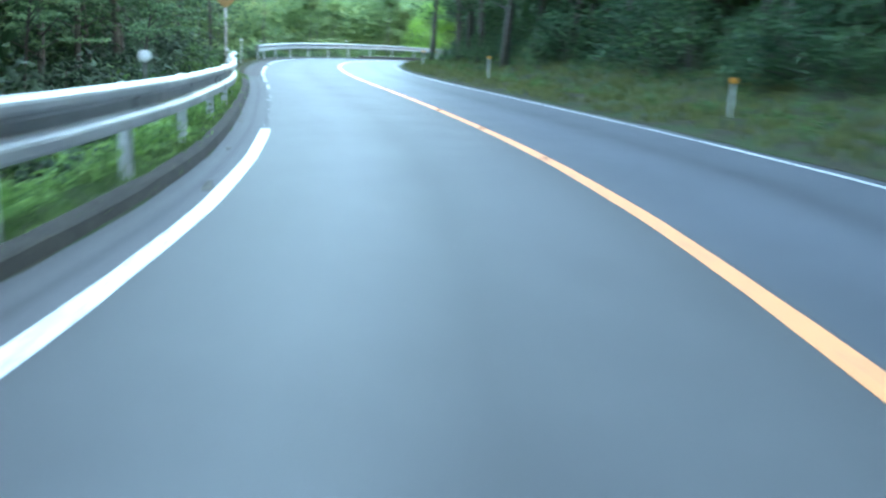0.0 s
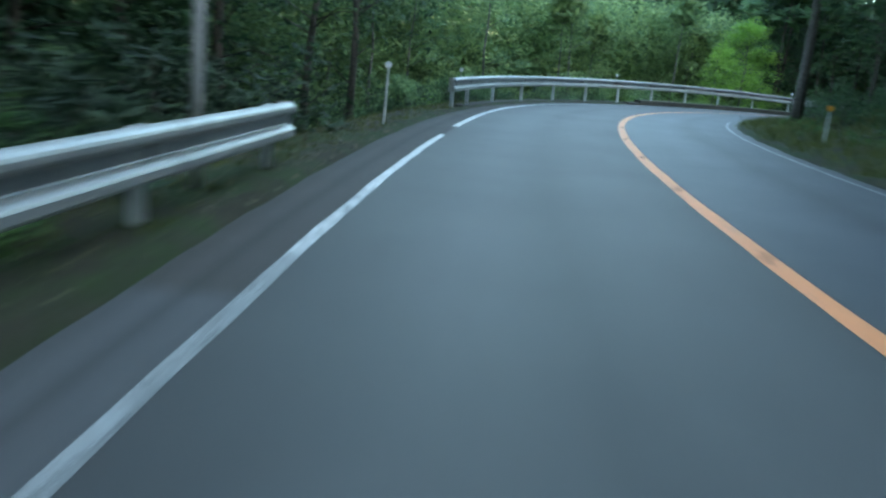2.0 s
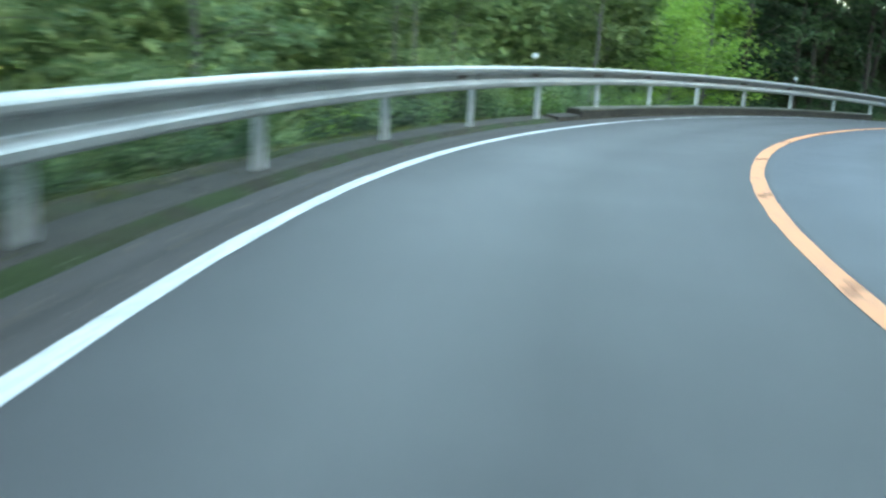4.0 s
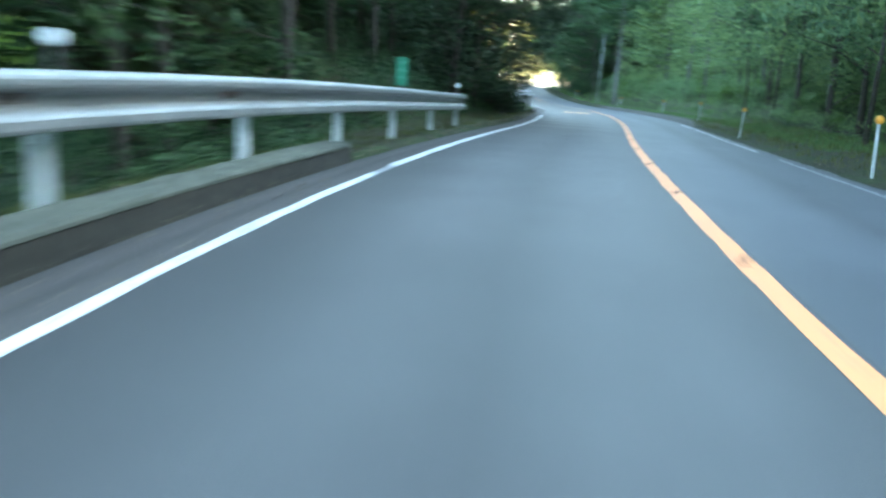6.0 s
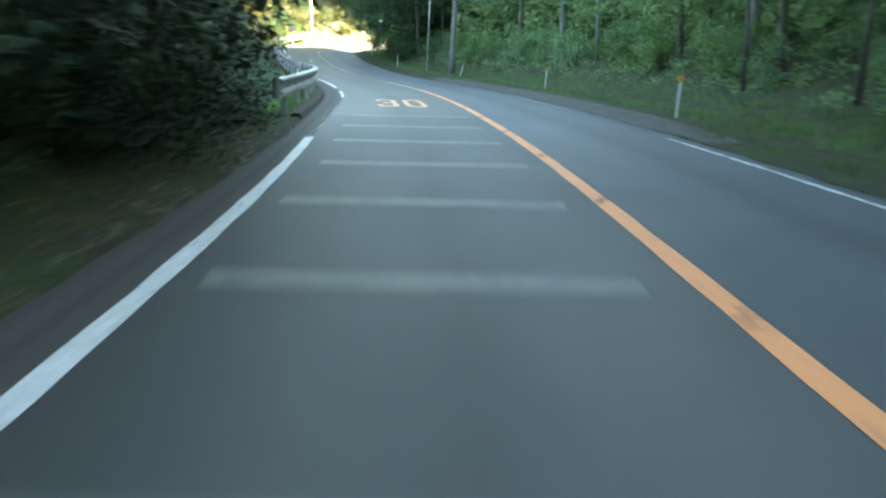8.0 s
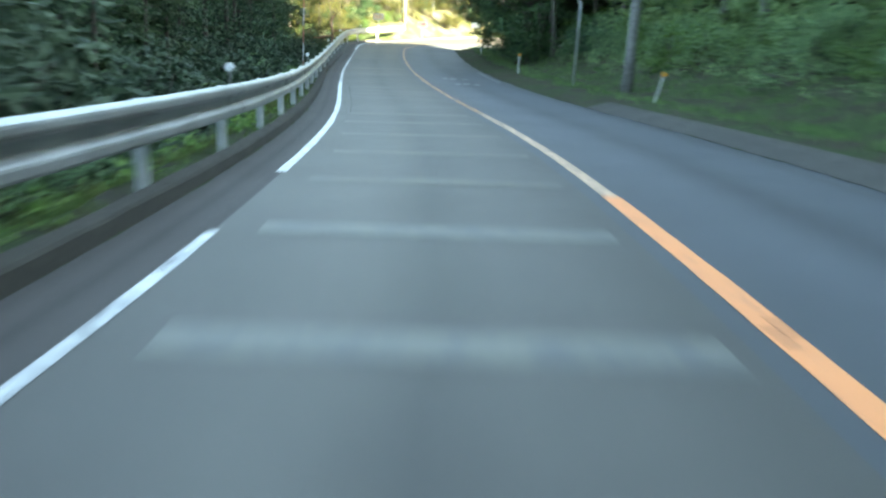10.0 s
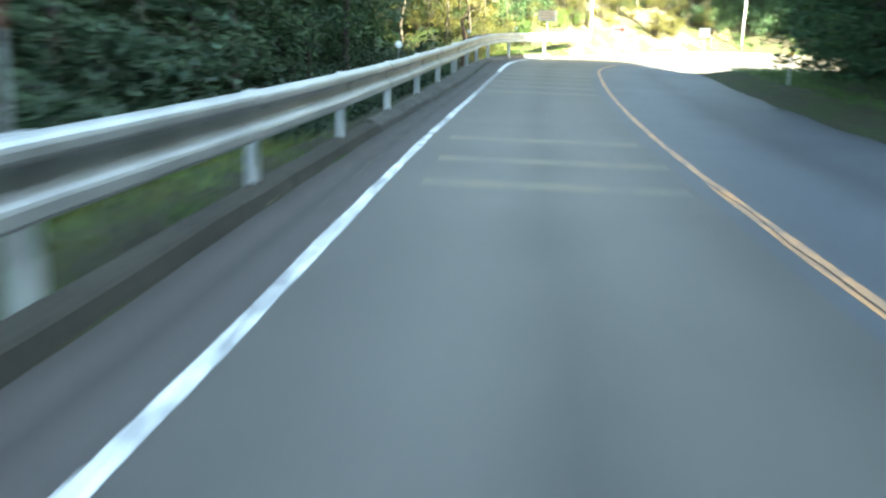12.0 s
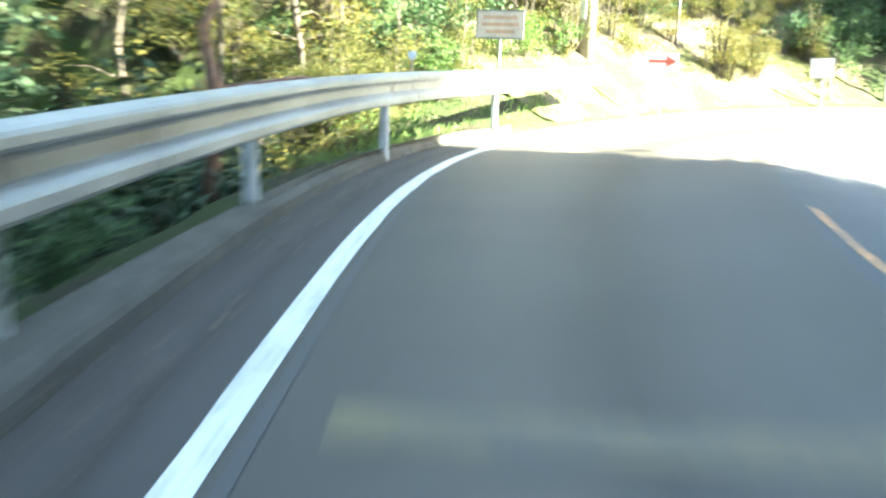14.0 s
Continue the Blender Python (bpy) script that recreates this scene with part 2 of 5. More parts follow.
# Browned yellow: the windscreen's veil over the sign is put into its colour
VEILED_YELLOW = grained("veiled_yellow", (0.24, 0.15, 0.06), (0.36, 0.23, 0.1), 14.0, 2.0, 0.6, 0.1)
SIGN_CREAM = grained("sign_cream", (0.66, 0.52, 0.38), (0.8, 0.66, 0.52), 16.0, 3.0, 0.5, 0.05)
RED_PAINT = grained("red_paint", (0.45, 0.08, 0.05), (0.62, 0.13, 0.08), 25.0, 3.0, 0.55, 0.1)
FADED_RED = grained("faded_red", (0.2, 0.08, 0.065), (0.3, 0.13, 0.1), 25.0, 3.0, 0.6, 0.1)
FADED_ORANGE = grained("faded_orange", (0.55, 0.3, 0.18), (0.7, 0.45, 0.3), 20.0, 3.0, 0.6, 0.1)
GREEN_PAINT = grained("green_paint", (0.03, 0.2, 0.12), (0.05, 0.3, 0.18), 20.0, 3.0, 0.4, 0.05)
PALE_GREEN = grained("pale_green_paint", (0.07, 0.28, 0.19), (0.11, 0.36, 0.25), 20.0, 3.0, 0.4, 0.05)
RED_BARK = grained("red_bark", (0.12, 0.055, 0.035), (0.3, 0.17, 0.12), 12.0, 2.0, 0.9, 0.9)
DEAD_LEAF = leafy("dead_leaf", (0.06, 0.048, 0.032), (0.19, 0.155, 0.1), 0.2)
MIRROR = grained("mirror_glass", (0.85, 0.86, 0.87), (0.9, 0.9, 0.9), 5.0, 1.0, 0.04, 0.0, 1.0)

# ---------- the road's line in plan and height ----------
S0, S1, DS = -8.0, 230.0, 0.5
SG = np.arange(S0, S1 + DS / 2, DS)


def spline(step, knots):
    """A smooth cubic through evenly spaced control values, sampled along the road."""
    knots = np.array(knots)
    at = S0 + step * np.arange(len(knots))
    u = np.abs((SG[:, None] - at[None]) / step)
    w = np.where(u < 1, 2 / 3 - u**2 + u**3 / 2, np.where(u < 2, (2 - u) ** 3 / 6, 0))
    return (w / w.sum(1, keepdims=True)) @ knots


BEND = spline(5, [0.01784, 0.02058, 0.01648, 0.00392, 0.00388, 0.00201, -0.00620, -0.00612, -0.00665, -0.01078, -0.01935, -0.03039, -0.03459, -0.02968, -0.02520, -0.01712, -0.00496, -0.00436, -0.00447, -0.00187, 0.00091, 0.00363, 0.00787, -0.00036, 0.00607, 0.00666, 0.00579, 0.01011, 0.00561, -0.00022, 0.00145, -0.00088, -0.00188, -0.00412, -0.00435, -0.00429, -0.00305, -0.03308, -0.06821, -0.08461, -0.08674, -0.04797, -0.00000, -0.00000, -0.00000, -0.00000, -0.00000, 0.00000])
GRADE = spline(12, [0.0063, 0.0094, 0.0114, 0.0112, 0.0151, 0.0089, -0.0011, -0.0329, -0.0516, -0.0354, -0.0452, -0.0419, -0.0385, -0.0101, 0.0148, 0.0171, -0.0045, -0.0269, -0.0481, -0.0689])
LEFT_LINE = spline(6, [3.38, 3.30, 3.28, 3.25, 3.17, 3.17, 3.18, 3.22, 3.38, 3.59, 3.59, 3.43, 3.55, 3.42, 3.20, 3.04, 2.96, 3.00, 3.13, 3.24, 3.17, 3.07, 3.17, 3.08, 2.99, 3.03, 3.00, 2.94, 2.79, 2.78, 2.92, 3.25, 3.46, 3.3, 3.15, 3.1, 3.1, 3.1, 3.1, 3.1])
RIGHT_LINE = spline(12, [-3.37, -3.12, -2.91, -2.80, -2.74, -2.69, -2.64, -2.59, -2.56, -2.58, -2.61, -2.66, -2.73, -2.78, -2.84, -2.88, -2.92, -2.96, -2.99, -3.02])
RAIL = spline(6, [3.93, 3.99, 4.06, 3.88, 4.10, 4.18, 4.19, 4.26, 4.35, 4.40, 4.31, 4.26, 4.42, 4.31, 4.00, 3.86, 3.91, 3.96, 3.97, 3.97, 3.93, 3.95, 3.89, 3.90, 3.86, 3.85, 3.76, 3.62, 3.56, 3.58, 3.79, 3.91, 3.90, 3.89, 3.87, 3.86, 3.84, 3.82, 3.80, 3.78])
KERB = spline(8, [3.99, 3.65, 3.74, 3.55, 3.77, 3.93, 4.05, 4.13, 4.18, 4.07, 3.87, 3.54, 3.44, 3.49, 3.57, 3.61, 3.63, 3.68, 3.56, 3.52, 3.62, 3.32, 3.27, 3.85, 4.05, 3.6, 3.5, 3.5, 3.5, 3.5])
RAIL_TOP = spline(10, [0.93, 0.80, 0.72, 0.65, 0.69, 0.81, 0.98, 1.09, 1.00, 0.79, 0.71, 0.76, 0.80, 0.80, 0.79, 0.80, 0.82, 0.86, 0.91, 1.03, 1.14, 1.21, 1.26, 1.31])


def summed(v):
    r = np.concatenate([[0], np.cumsum((v[1:] + v[:-1]) / 2 * DS)])
    return r - r[int(round(-S0 / DS))]


HEADING = summed(BEND)
_mid = (HEADING[1:] + HEADING[:-1]) / 2
_i0 = int(round(-S0 / DS))
RX = np.concatenate([[0], np.cumsum(-np.sin(_mid) * DS)])
RY = np.concatenate([[0], np.cumsum(np.cos(_mid) * DS)])
RX, RY, RZ = RX - RX[_i0], RY - RY[_i0], summed(GRADE)


def cant(s, lateral):
    """The sharp bend is banked: its inner side lies lower, its outer side higher."""
    inner = np.clip((np.asarray(s, float) - 172.0) / 12.0, 0, 1)
    outer = np.clip((np.asarray(s, float) - 182.0) / 12.0, 0, 1)
    lateral = np.clip(lateral, -4.5, 5.5)
    return np.where(np.asarray(lateral) < 0, 0.16 * inner * inner * (3 - 2 * inner), 0.15 * outer * outer * (3 - 2 * outer)) * lateral


def along(values, s):
    return float(np.interp(s, SG, values))


def spot(s, lateral, up=0.0):
    """The place s metres along the road, lateral metres to the left of the yellow line."""
    th = along(HEADING, s)
    return Vector((along(RX, s) - math.cos(th) * lateral, along(RY, s) - math.sin(th) * lateral, along(RZ, s) + up + float(cant(s, lateral))))


def facing(s, lateral, up=0.0, turn=0.0):
    """A pose on the road whose y axis goes along it."""
    return Matrix.Translation(spot(s, lateral, up)) @ pose(0, 0, 0, 0, 0, math.degrees(along(HEADING, s)) + turn)


# ---------- mesh helpers ----------
def mesh_of(name, verts, faces, mat, smooth=False):
    me = bpy.data.meshes.new(name)
    me.from_pydata([tuple(v) for v in verts], [], [tuple(f) for f in faces])
    for m in mat if isinstance(mat, (list, tuple)) else [mat]:
        me.materials.append(m)
    if smooth:
        me.polygons.foreach_set("use_smooth", [True] * len(me.polygons))
    me.update()
    return me


def part(name, mesh, parent, label="", m=None):
    ob = new(name, mesh)
    ob.parent = parent
    if m is not None:
        ob.matrix_basis = m
    if label:
        tagged(ob, label=label)
    return ob


def empty(name, m, label, category, group=""):
    ob = new(name)
    ob.empty_display_size = 0.3
    ob.matrix_basis = m
    return tagged(ob, label=label, category=category, group=group)


def sweep(s_from, s_to, profile, step=0.5, closed=True, ripple=0.0, caps=True):
    """Verts and faces of a profile, of (lateral, height) or functions of s that give them, drawn along the road."""
    n = max(2, int(math.ceil((s_to - s_from) / step)) + 1)
    verts, faces = [], []
    rng = random.Random(int(s_from * 10) + 7)
    for s in np.linspace(s_from, s_to, n):
        pts = profile(s)
        for lat, up in pts:
            verts.append(spot(s, lat + rng.uniform(-ripple, ripple), up + rng.uniform(-ripple, ripple)))
    k = len(pts)
    for i in range(n - 1):
        for j in range(k if closed else k - 1):
            a, b = i * k + j, i * k + (j + 1) % k
            faces.append((a, b, b + k, a + k))
    if closed and caps:
        faces.append(tuple(range(k - 1, -1, -1)))
        faces.append(tuple((n - 1) * k + j for j in range(k)))
    return verts, faces


def tube(points, radii, sides=8):
    """Verts and faces of a round bar through points."""
    verts, faces = [], []
    points = [Vector(p) for p in points]
    for i, p in enumerate(points):
        d = (points[min(i + 1, len(points) - 1)] - points[max(i - 1, 0)]).normalized()
        a = d.orthogonal().normalized()
        b = d.cross(a)
        for j in range(sides):
            t = 2 * math.pi * j / sides
            verts.append(p + (a * math.cos(t) + b * math.sin(t)) * radii[i])
    for i in range(len(points) - 1):
        for j in range(sides):
            a, b = i * sides + j, i * sides + (j + 1) % sides
            faces.append((a, b, b + sides, a + sides))
    faces.append(tuple(range(sides - 1, -1, -1)))
    faces.append(tuple((len(points) - 1) * sides + j for j in range(sides)))
    return verts, faces


def joined(*pieces):
    verts, faces = [], []
    for v, f in pieces:
        o = len(verts)
        verts += list(v)
        faces += [tuple(i + o for i in q) for q in f]
    return verts, faces


def block(x0, x1, y0, y1, z0, z1):
    v = [(x, y, z) for z in (z0, z1) for y in (y0, y1) for x in (x0, x1)]
    return v, [(0, 2, 3, 1), (4, 5, 7, 6), (0, 1, 5, 4), (2, 6, 7, 3), (0, 4, 6, 2), (1, 3, 7, 5)]


def disc(r, depth, sides=20, bulge=0.0):
    """A round plate that faces -y."""
    v = [(0, -depth / 2 - bulge, 0)] + [(r * math.cos(2 * math.pi * i / sides), -depth / 2, r * math.sin(2 * math.pi * i / sides)) for i in range(sides)]
    v += [(x, depth / 2, z) for x, _, z in v[1:]]
    f = [(0, 1 + i, 1 + (i + 1) % sides) for i in range(sides)]
    f += [(1 + i, 1 + sides + i, 1 + sides + (i + 1) % sides, 1 + (i + 1) % sides) for i in range(sides)]
    f.append(tuple(range(2 * sides, sides, -1)))
    return v, f


# ---------- ground ----------
def ease(a, b, v):
    u = np.clip((np.asarray(v, float) - a) / (b - a), 0, 1)
    return u * u * (3 - 2 * u)


ROAD_S = SG[::2]
_px, _py, _pz, _ph = RX[::2], RY[::2], RZ[::2], HEADING[::2]
_kk, _rr, _tt = KERB[::2], RIGHT_LINE[::2], RAIL[::2]


def lay_of(x, y):
    """For places in plan: the nearest sample of the road, and the metres to the left of the yellow line."""
    d = (x[:, None] - _px[None]) ** 2 + (y[:, None] - _py[None]) ** 2
    i = d.argmin(1)
    lat = -(x - _px[i]) * np.cos(_ph[i]) - (y - _py[i]) * np.sin(_ph[i])
    far = np.sqrt(d[np.arange(len(x)), i])
    return i, np.where(lat >= 0, far, -far)


def rises(s):
    """How far the land left of the road rises (1) or falls away (0)."""
    return np.maximum(ease(78, 88, s) * (1 - ease(98, 106, s)), ease(178, 186, s))


def left_profile(s, out):
    """Height of the land, out metres past the kerb's back on the left."""
    up = rises(s)
    edge = (1 - ease(20, 24, s)) + 0.8 * ease(106, 109, s) * (1 - ease(136, 146, s)) + 1.8 * ease(152, 157, s)
    falls = -0.02 - 0.12 * ease(0.5, 1.3, out) - 0.55 * edge * ease(0.35, 1.2, out) - 0.5 * np.clip(out - 1.2, 0, 13) + 0.6 * np.clip(out - 28, 0, 90)
    past = ease(180, 187, s)
    climbs = (1 - past) * (0.12 * ease(0.4, 1.4, out) + 0.42 * np.clip(out - 1.2, 0, 16)) + past * (0.5 * ease(0.0, 0.9, out) + 0.75 * np.clip(out - 0.7, 0, 9) + 0.3 * np.clip(out - 9.7, 0, 12))
    return 0.06 + falls * (1 - up) + climbs * up


def right_profile(s, out):
    """Height of the land, out metres past the asphalt's edge on the right."""
    bank = 0.30 * (1 - ease(70, 80, s)) + 0.10 * ease(70, 80, s) * (1 - ease(100, 112, s)) + 0.34 * ease(100, 112, s)
    bank = bank * (1 - ease(158, 172, s)) + 0.05 * ease(158, 172, s)
    # Unseen ridge added behind the trees to keep the low sun off
    shade_ridge = 0.95 * np.clip(out - 10.0, 0, 80) * (1 - ease(156, 168, s))
    return 0.02 + 0.16 * ease(0.0, 1.2, out) + bank * np.clip(out - 2.0, 0, 25) + shade_ridge


def ground_height(x, y, sunk=True):
    i, lat = lay_of(x, y)
    s = ROAD_S[i]
    out_l = lat - (_kk[i] + 0.2)
    out_r = -lat - (-_rr[i] + 0.35)
    low = 0.2 if sunk else 0.0
    left = left_profile(s, out_l) - low * (1 - ease(2.2, 3.4, out_l))
    right = right_profile(s, out_r) - low * (1 - ease(2.6, 3.8, out_r))
    z = np.where(out_l > 0.7, left, np.where(out_r > 0.7, right, -0.25 if sunk else 0.0))
    # Unseen slope added past the start of the road to block sunlight
    behind = -((x - _px[0]) * -np.sin(_ph[0]) + (y - _py[0]) * np.cos(_ph[0]))
    return _pz[i] + z + cant(s, lat) + np.where(i == 0, 0.75 * np.clip(behind - 14, 0, 70), 0)


def build_ground():
    lo = np.array([RX.min() - 60, RY.min() - 50])
    hi = np.array([RX.max() + 70, RY.max() + 70])
    far = [900, 300, 80]
    gx, gy = np.arange(lo[0], hi[0], 1.0), np.arange(lo[1], hi[1], 1.0)
    gx = np.concatenate([[lo[0] - d for d in far], gx, [hi[0] + d for d in reversed(far)]])
    gy = np.concatenate([[lo[1] - d for d in far], gy, [hi[1] + d for d in reversed(far)]])
    X, Y = np.meshgrid(gx, gy)
    x, y = X.ravel(), Y.ravel()
    z = np.concatenate([ground_height(a, b) for a, b in zip(np.array_split(x, 60), np.array_split(y, 60))])
    lat = np.concatenate([lay_of(a, b)[1] for a, b in zip(np.array_split(x, 60), np.array_split(y, 60))])
    z = z + np.random.RandomState(3).uniform(-0.14, 0.14, len(z)) * (np.abs(lat) > 8)
    nx, ny = len(gx), len(gy)
    idx = np.arange(nx * ny).reshape(ny, nx)
    faces = np.stack([idx[:-1, :-1], idx[:-1, 1:], idx[1:, 1:], idx[1:, :-1]], -1).reshape(-1, 4)
    me = bpy.data.meshes.new("ground")
    me.from_pydata(np.stack([x, y, z], 1).tolist(), [], faces.tolist())
    me.materials.append(SOIL)
    me.polygons.foreach_set("use_smooth", [True] * len(me.polygons))
    tagged(new("ground", me), "dark forest floor of soil and leaf litter", "ground", kind="structure")


build_ground()

# ---------- road ----------
ROAD_TO = 226.0


def road_strip(name, s0, s1, left, right, mat, label, n=6, up=0.0):
    v, f = sweep(s0, s1, lambda s: [(l, up) for l in np.linspace(left(s), right(s), n)], 0.5, False)
    me = mesh_of(name, v, f, mat, True)
    me.attributes.new("across", "FLOAT", "POINT").data.foreach_set("value", np.tile(np.linspace(0, 1, n), len(v) // n))
    return tagged(new(name, me), label, "road", kind="structure")


def left_edge(s):
    return along(KERB, s) + 0.05


def right_edge(s):
    return along(RIGHT_LINE, s) - 0.38


def seam(s):
    return 0.34 * float(ease(100, 112, s)) - 0.12 - 0.6 * float(ease(171, 180, s))


road_strip("road", -7.9, 108.0, lambda s: along(LEFT_LINE, s) - 0.02, seam, ASPHALT, "grey worn asphalt lane of a forest road")
road_strip("road", 108.0, ROAD_TO, lambda s: along(LEFT_LINE, s) - 0.02, seam, ASPHALT_BROWN, "older brownish-grey asphalt lane with worn bars across it")
road_strip("road_lane", -7.9, ROAD_TO, seam, right_edge, ASPHALT_BLUE, "darker smooth asphalt of the other lane")
road_strip("road_shoulder", -7.9, 22.0, left_edge, lambda s: along(LEFT_LINE, s) - 0.02, SHOULDER_GREY, "rough grey asphalt shoulder between edge line and mossy kerb", 3)
road_strip("road_shoulder", 22.0, ROAD_TO, left_edge, lambda s: along(LEFT_LINE, s) - 0.02, SHOULDER, "rough dark asphalt shoulder between edge line and kerb", 3)

_wig = random.Random(4)
_lv = np.array([_wig.uniform(-0.05, 0.05) for _ in range(400)])


def jag(s, k=0.0):
    return float(np.interp((s + 8 + k) * 2.0 % 399, np.arange(400), _lv))


v, f = sweep(
    -7.9, ROAD_TO,
    lambda s: [(along(KERB, s) - 0.03 + 0.5 * jag(s), -0.03), (along(KERB, s) + 0.12, 0.06)] + [(along(KERB, s) + 0.2 + o, float(left_profile(s, o)) + 0.5 * jag(s, o * 31)) for o in (0.15, 0.4, 0.8, 1.3, 2.0, 2.8, 3.6)],
    0.5, False)
tagged(new("verge", mesh_of("verge", v, f, MOSS, True)), "mossy verge with leaf litter behind the kerb", "verge", kind="structure")
v, f = sweep(
    -7.9, ROAD_TO,
    lambda s: [(right_edge(s) + 0.12 + jag(s), 0.006), (right_edge(s) - 0.25 + jag(s, 9), 0.03)] + [(right_edge(s) - o, float(right_profile(s, o)) + 0.5 * jag(s, o * 17)) for o in (0.6, 1.1, 1.8, 2.6, 3.4, 4.2)],
    0.5, False)
tagged(new("verge", mesh_of("verge", v, f, MOSS, True)), "grassy verge of dark soil beside the road", "verge", kind="structure")


v, f = sweep(
    103.0, 137.0,
    lambda s: [(right_edge(s) + 0.12 * float(ease(103, 108, s)) + jag(s, 4), 0.01), (right_edge(s) - 0.06 + jag(s, 2), 0.03 + 0.02 * float(ease(103, 108, s)))] + [(right_edge(s) - o + 2.0 * jag(s, 13) * (o > 0.55), float(right_profile(s, o)) + 0.075 * float(ease(103, 108, s)) - 0.14 * (o > 0.55)) for o in (0.25, 0.5, 0.6 + 0.3 * float(ease(104, 114, s)) * (1 - float(ease(124, 136, s))))],
    0.5, False)
tagged(new("gravel_strip", mesh_of("gravel_strip", v, f, GRAVEL, True)), "grey gravel and grit along the asphalt's edge", "gravel", kind="structure")
v, f = sweep(
    184.5, 193.0,
    lambda s: [(along(KERB, s) + 0.06, 0.02), (along(KERB, s) + 0.16, 0.09)] + [(along(KERB, s) + 0.2 + o, float(left_profile(s, o)) + 0.05 + 0.9 * jag(s, o * 23)) for o in (0.2, 0.5, 0.9, 1.4, 2.0, 2.8, 3.8, 5.0, 6.5)],
    0.5, False)
tagged(new("bank", mesh_of("bank", v, f, BANK, True)), "sunlit bank of pale dry soil and straw beyond the bend", "bank", kind="structure")


def kerb_run(s0, s1, high, wide, mat, label, name="kerb", tilt=0.03):
    kerb = tagged(new(name), label, "kerb", kind="structure")
    n = max(1, round((s1 - s0) / 2.0))
    cuts = np.linspace(s0, s1, n + 1)
    for a, b in zip(cuts[:-1], cuts[1:]):
        def prof(s):
            k = along(KERB, s)
            return [(k, -0.06), (k + tilt, high * 0.85 + 0.2 * jag(s)), (k + tilt + 0.03, high + 0.2 * jag(s)), (k + wide - 0.03, high + 0.02 + 0.2 * jag(s, 5)), (k + wide, high * 0.8), (k + wide, -0.06)]
        part("kerb_stone", mesh_of("kerb_stone", *sweep(a + 0.006, b - 0.006, prof, 0.5), mat), kerb)
    return kerb


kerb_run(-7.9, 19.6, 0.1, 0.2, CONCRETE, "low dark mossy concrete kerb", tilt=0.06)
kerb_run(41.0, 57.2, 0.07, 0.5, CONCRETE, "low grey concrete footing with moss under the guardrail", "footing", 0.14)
plinth = kerb_run(58.2, 76.0, 0.2, 0.36, CONCRETE, "raised dark mossy concrete plinth with a paler worn top, under the guardrail", "plinth")


kerb_run(57.2, 58.2, 0.1, 0.36, CONCRETE, "low mossy end of the concrete plinth", "footing")


def plinth_top(q):
    k = along(KERB, q)
    return [(k + 0.024, 0.178), (k + 0.03, 0.2), (k + 0.06 + 0.2 * jag(q), 0.222 + 0.2 * jag(q, 5)), (k + 0.33, 0.232 + 0.2 * jag(q, 9)), (k + 0.35, 0.19)]


for a in np.arange(58.2, 75.9, 1.78):
    part("cap", mesh_of("cap", *sweep(a + 0.006, a + 1.774, plinth_top, 0.5), PLINTH), plinth)
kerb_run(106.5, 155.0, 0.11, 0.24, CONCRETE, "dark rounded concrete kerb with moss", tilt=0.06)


def ledge_profile(s):
    """A concrete ledge that carries the posts and ends in a sheer outer face."""
    k, r = along(KERB, s), along(RAIL, s) + 0.1
    return [(k, -0.06), (k + 0.035, 0.07 + 0.3 * jag(s)), (k + 0.06, 0.1 + 0.3 * jag(s)), (k + 0.1, 0.118 + 0.2 * jag(s)), (r - 0.05, 0.165 + 0.2 * jag(s, 5)), (r, 0.15), (r + 0.03, -0.7)]


ledge = tagged(new("ledge"), "weathered grey concrete ledge under the guardrail posts", "kerb", kind="structure")
for a in np.arange(155.0, 182.9, 2.0):
    part("kerb_stone", mesh_of("kerb_stone", *sweep(a + 0.006, a + 1.994, ledge_profile, 0.5), LEDGE), ledge)


# ---------- road markings ----------
def line_strip(name, s0, s1, centre, width, mat, label, up=0.004, step=0.5, ragged=0.0):
    v, f = sweep(s0, s1, lambda s: [(centre(s) + width / 2 + ragged * jag(s), up), (centre(s) - width / 2 + ragged * jag(s, 3), up)], step, False)
    return tagged(new(name, mesh_of(name, v, f, mat)), label, "road marking", kind="structure")


def left_at(s):
    return along(LEFT_LINE, s)


for s0, s1, w, mat in (
    (-7.9, 4.9, 0.14, WHITE_LINE), (15.0, 17.0, 0.09, FADED_LINE), (18.4, 23.0, 0.095, FADED_LINE), (23.0, 26.0, 0.1, WORN_LINE), (26.0, 32.5, 0.105, WHITE_LINE),
    (34.6, 58.0, 0.13, WHITE_LINE), (58.0, 64.0, 0.1, WORN_LINE), (64.0, 75.0, 0.105, WHITE_LINE), (75.0, 76.0, 0.1, FADED_LINE), (76.0, 103.0, 0.13, WHITE_LINE), (116.4, 121.3, 0.085, WORN_LINE),
    (124.5, 146.0, 0.105, WHITE_LINE), (146.0, 161.5, 0.095, WORN_LINE), (161.5, 163.6, 0.1, FADED_LINE), (163.6, 168.6, 0.11, DIM_LINE), (168.6, 169.7, 0.1, FADED_LINE), (169.7, 215.0, 0.13, WHITE_LINE)):
    word = {"worn_line": "patchy worn white edge line", "white_line": "white painted edge line", "faded_line": "faded white edge line", "dim_line": "grey, nearly worn-off white edge line", "flecks": "flecks of a worn-off white edge line"}[mat.name]
    line_strip("edge_line", s0, s1, lambda s, w=w: left_at(s) - max(0.0, 0.13 - w) / 2, w, mat, word, step=0.25, ragged=0.15)
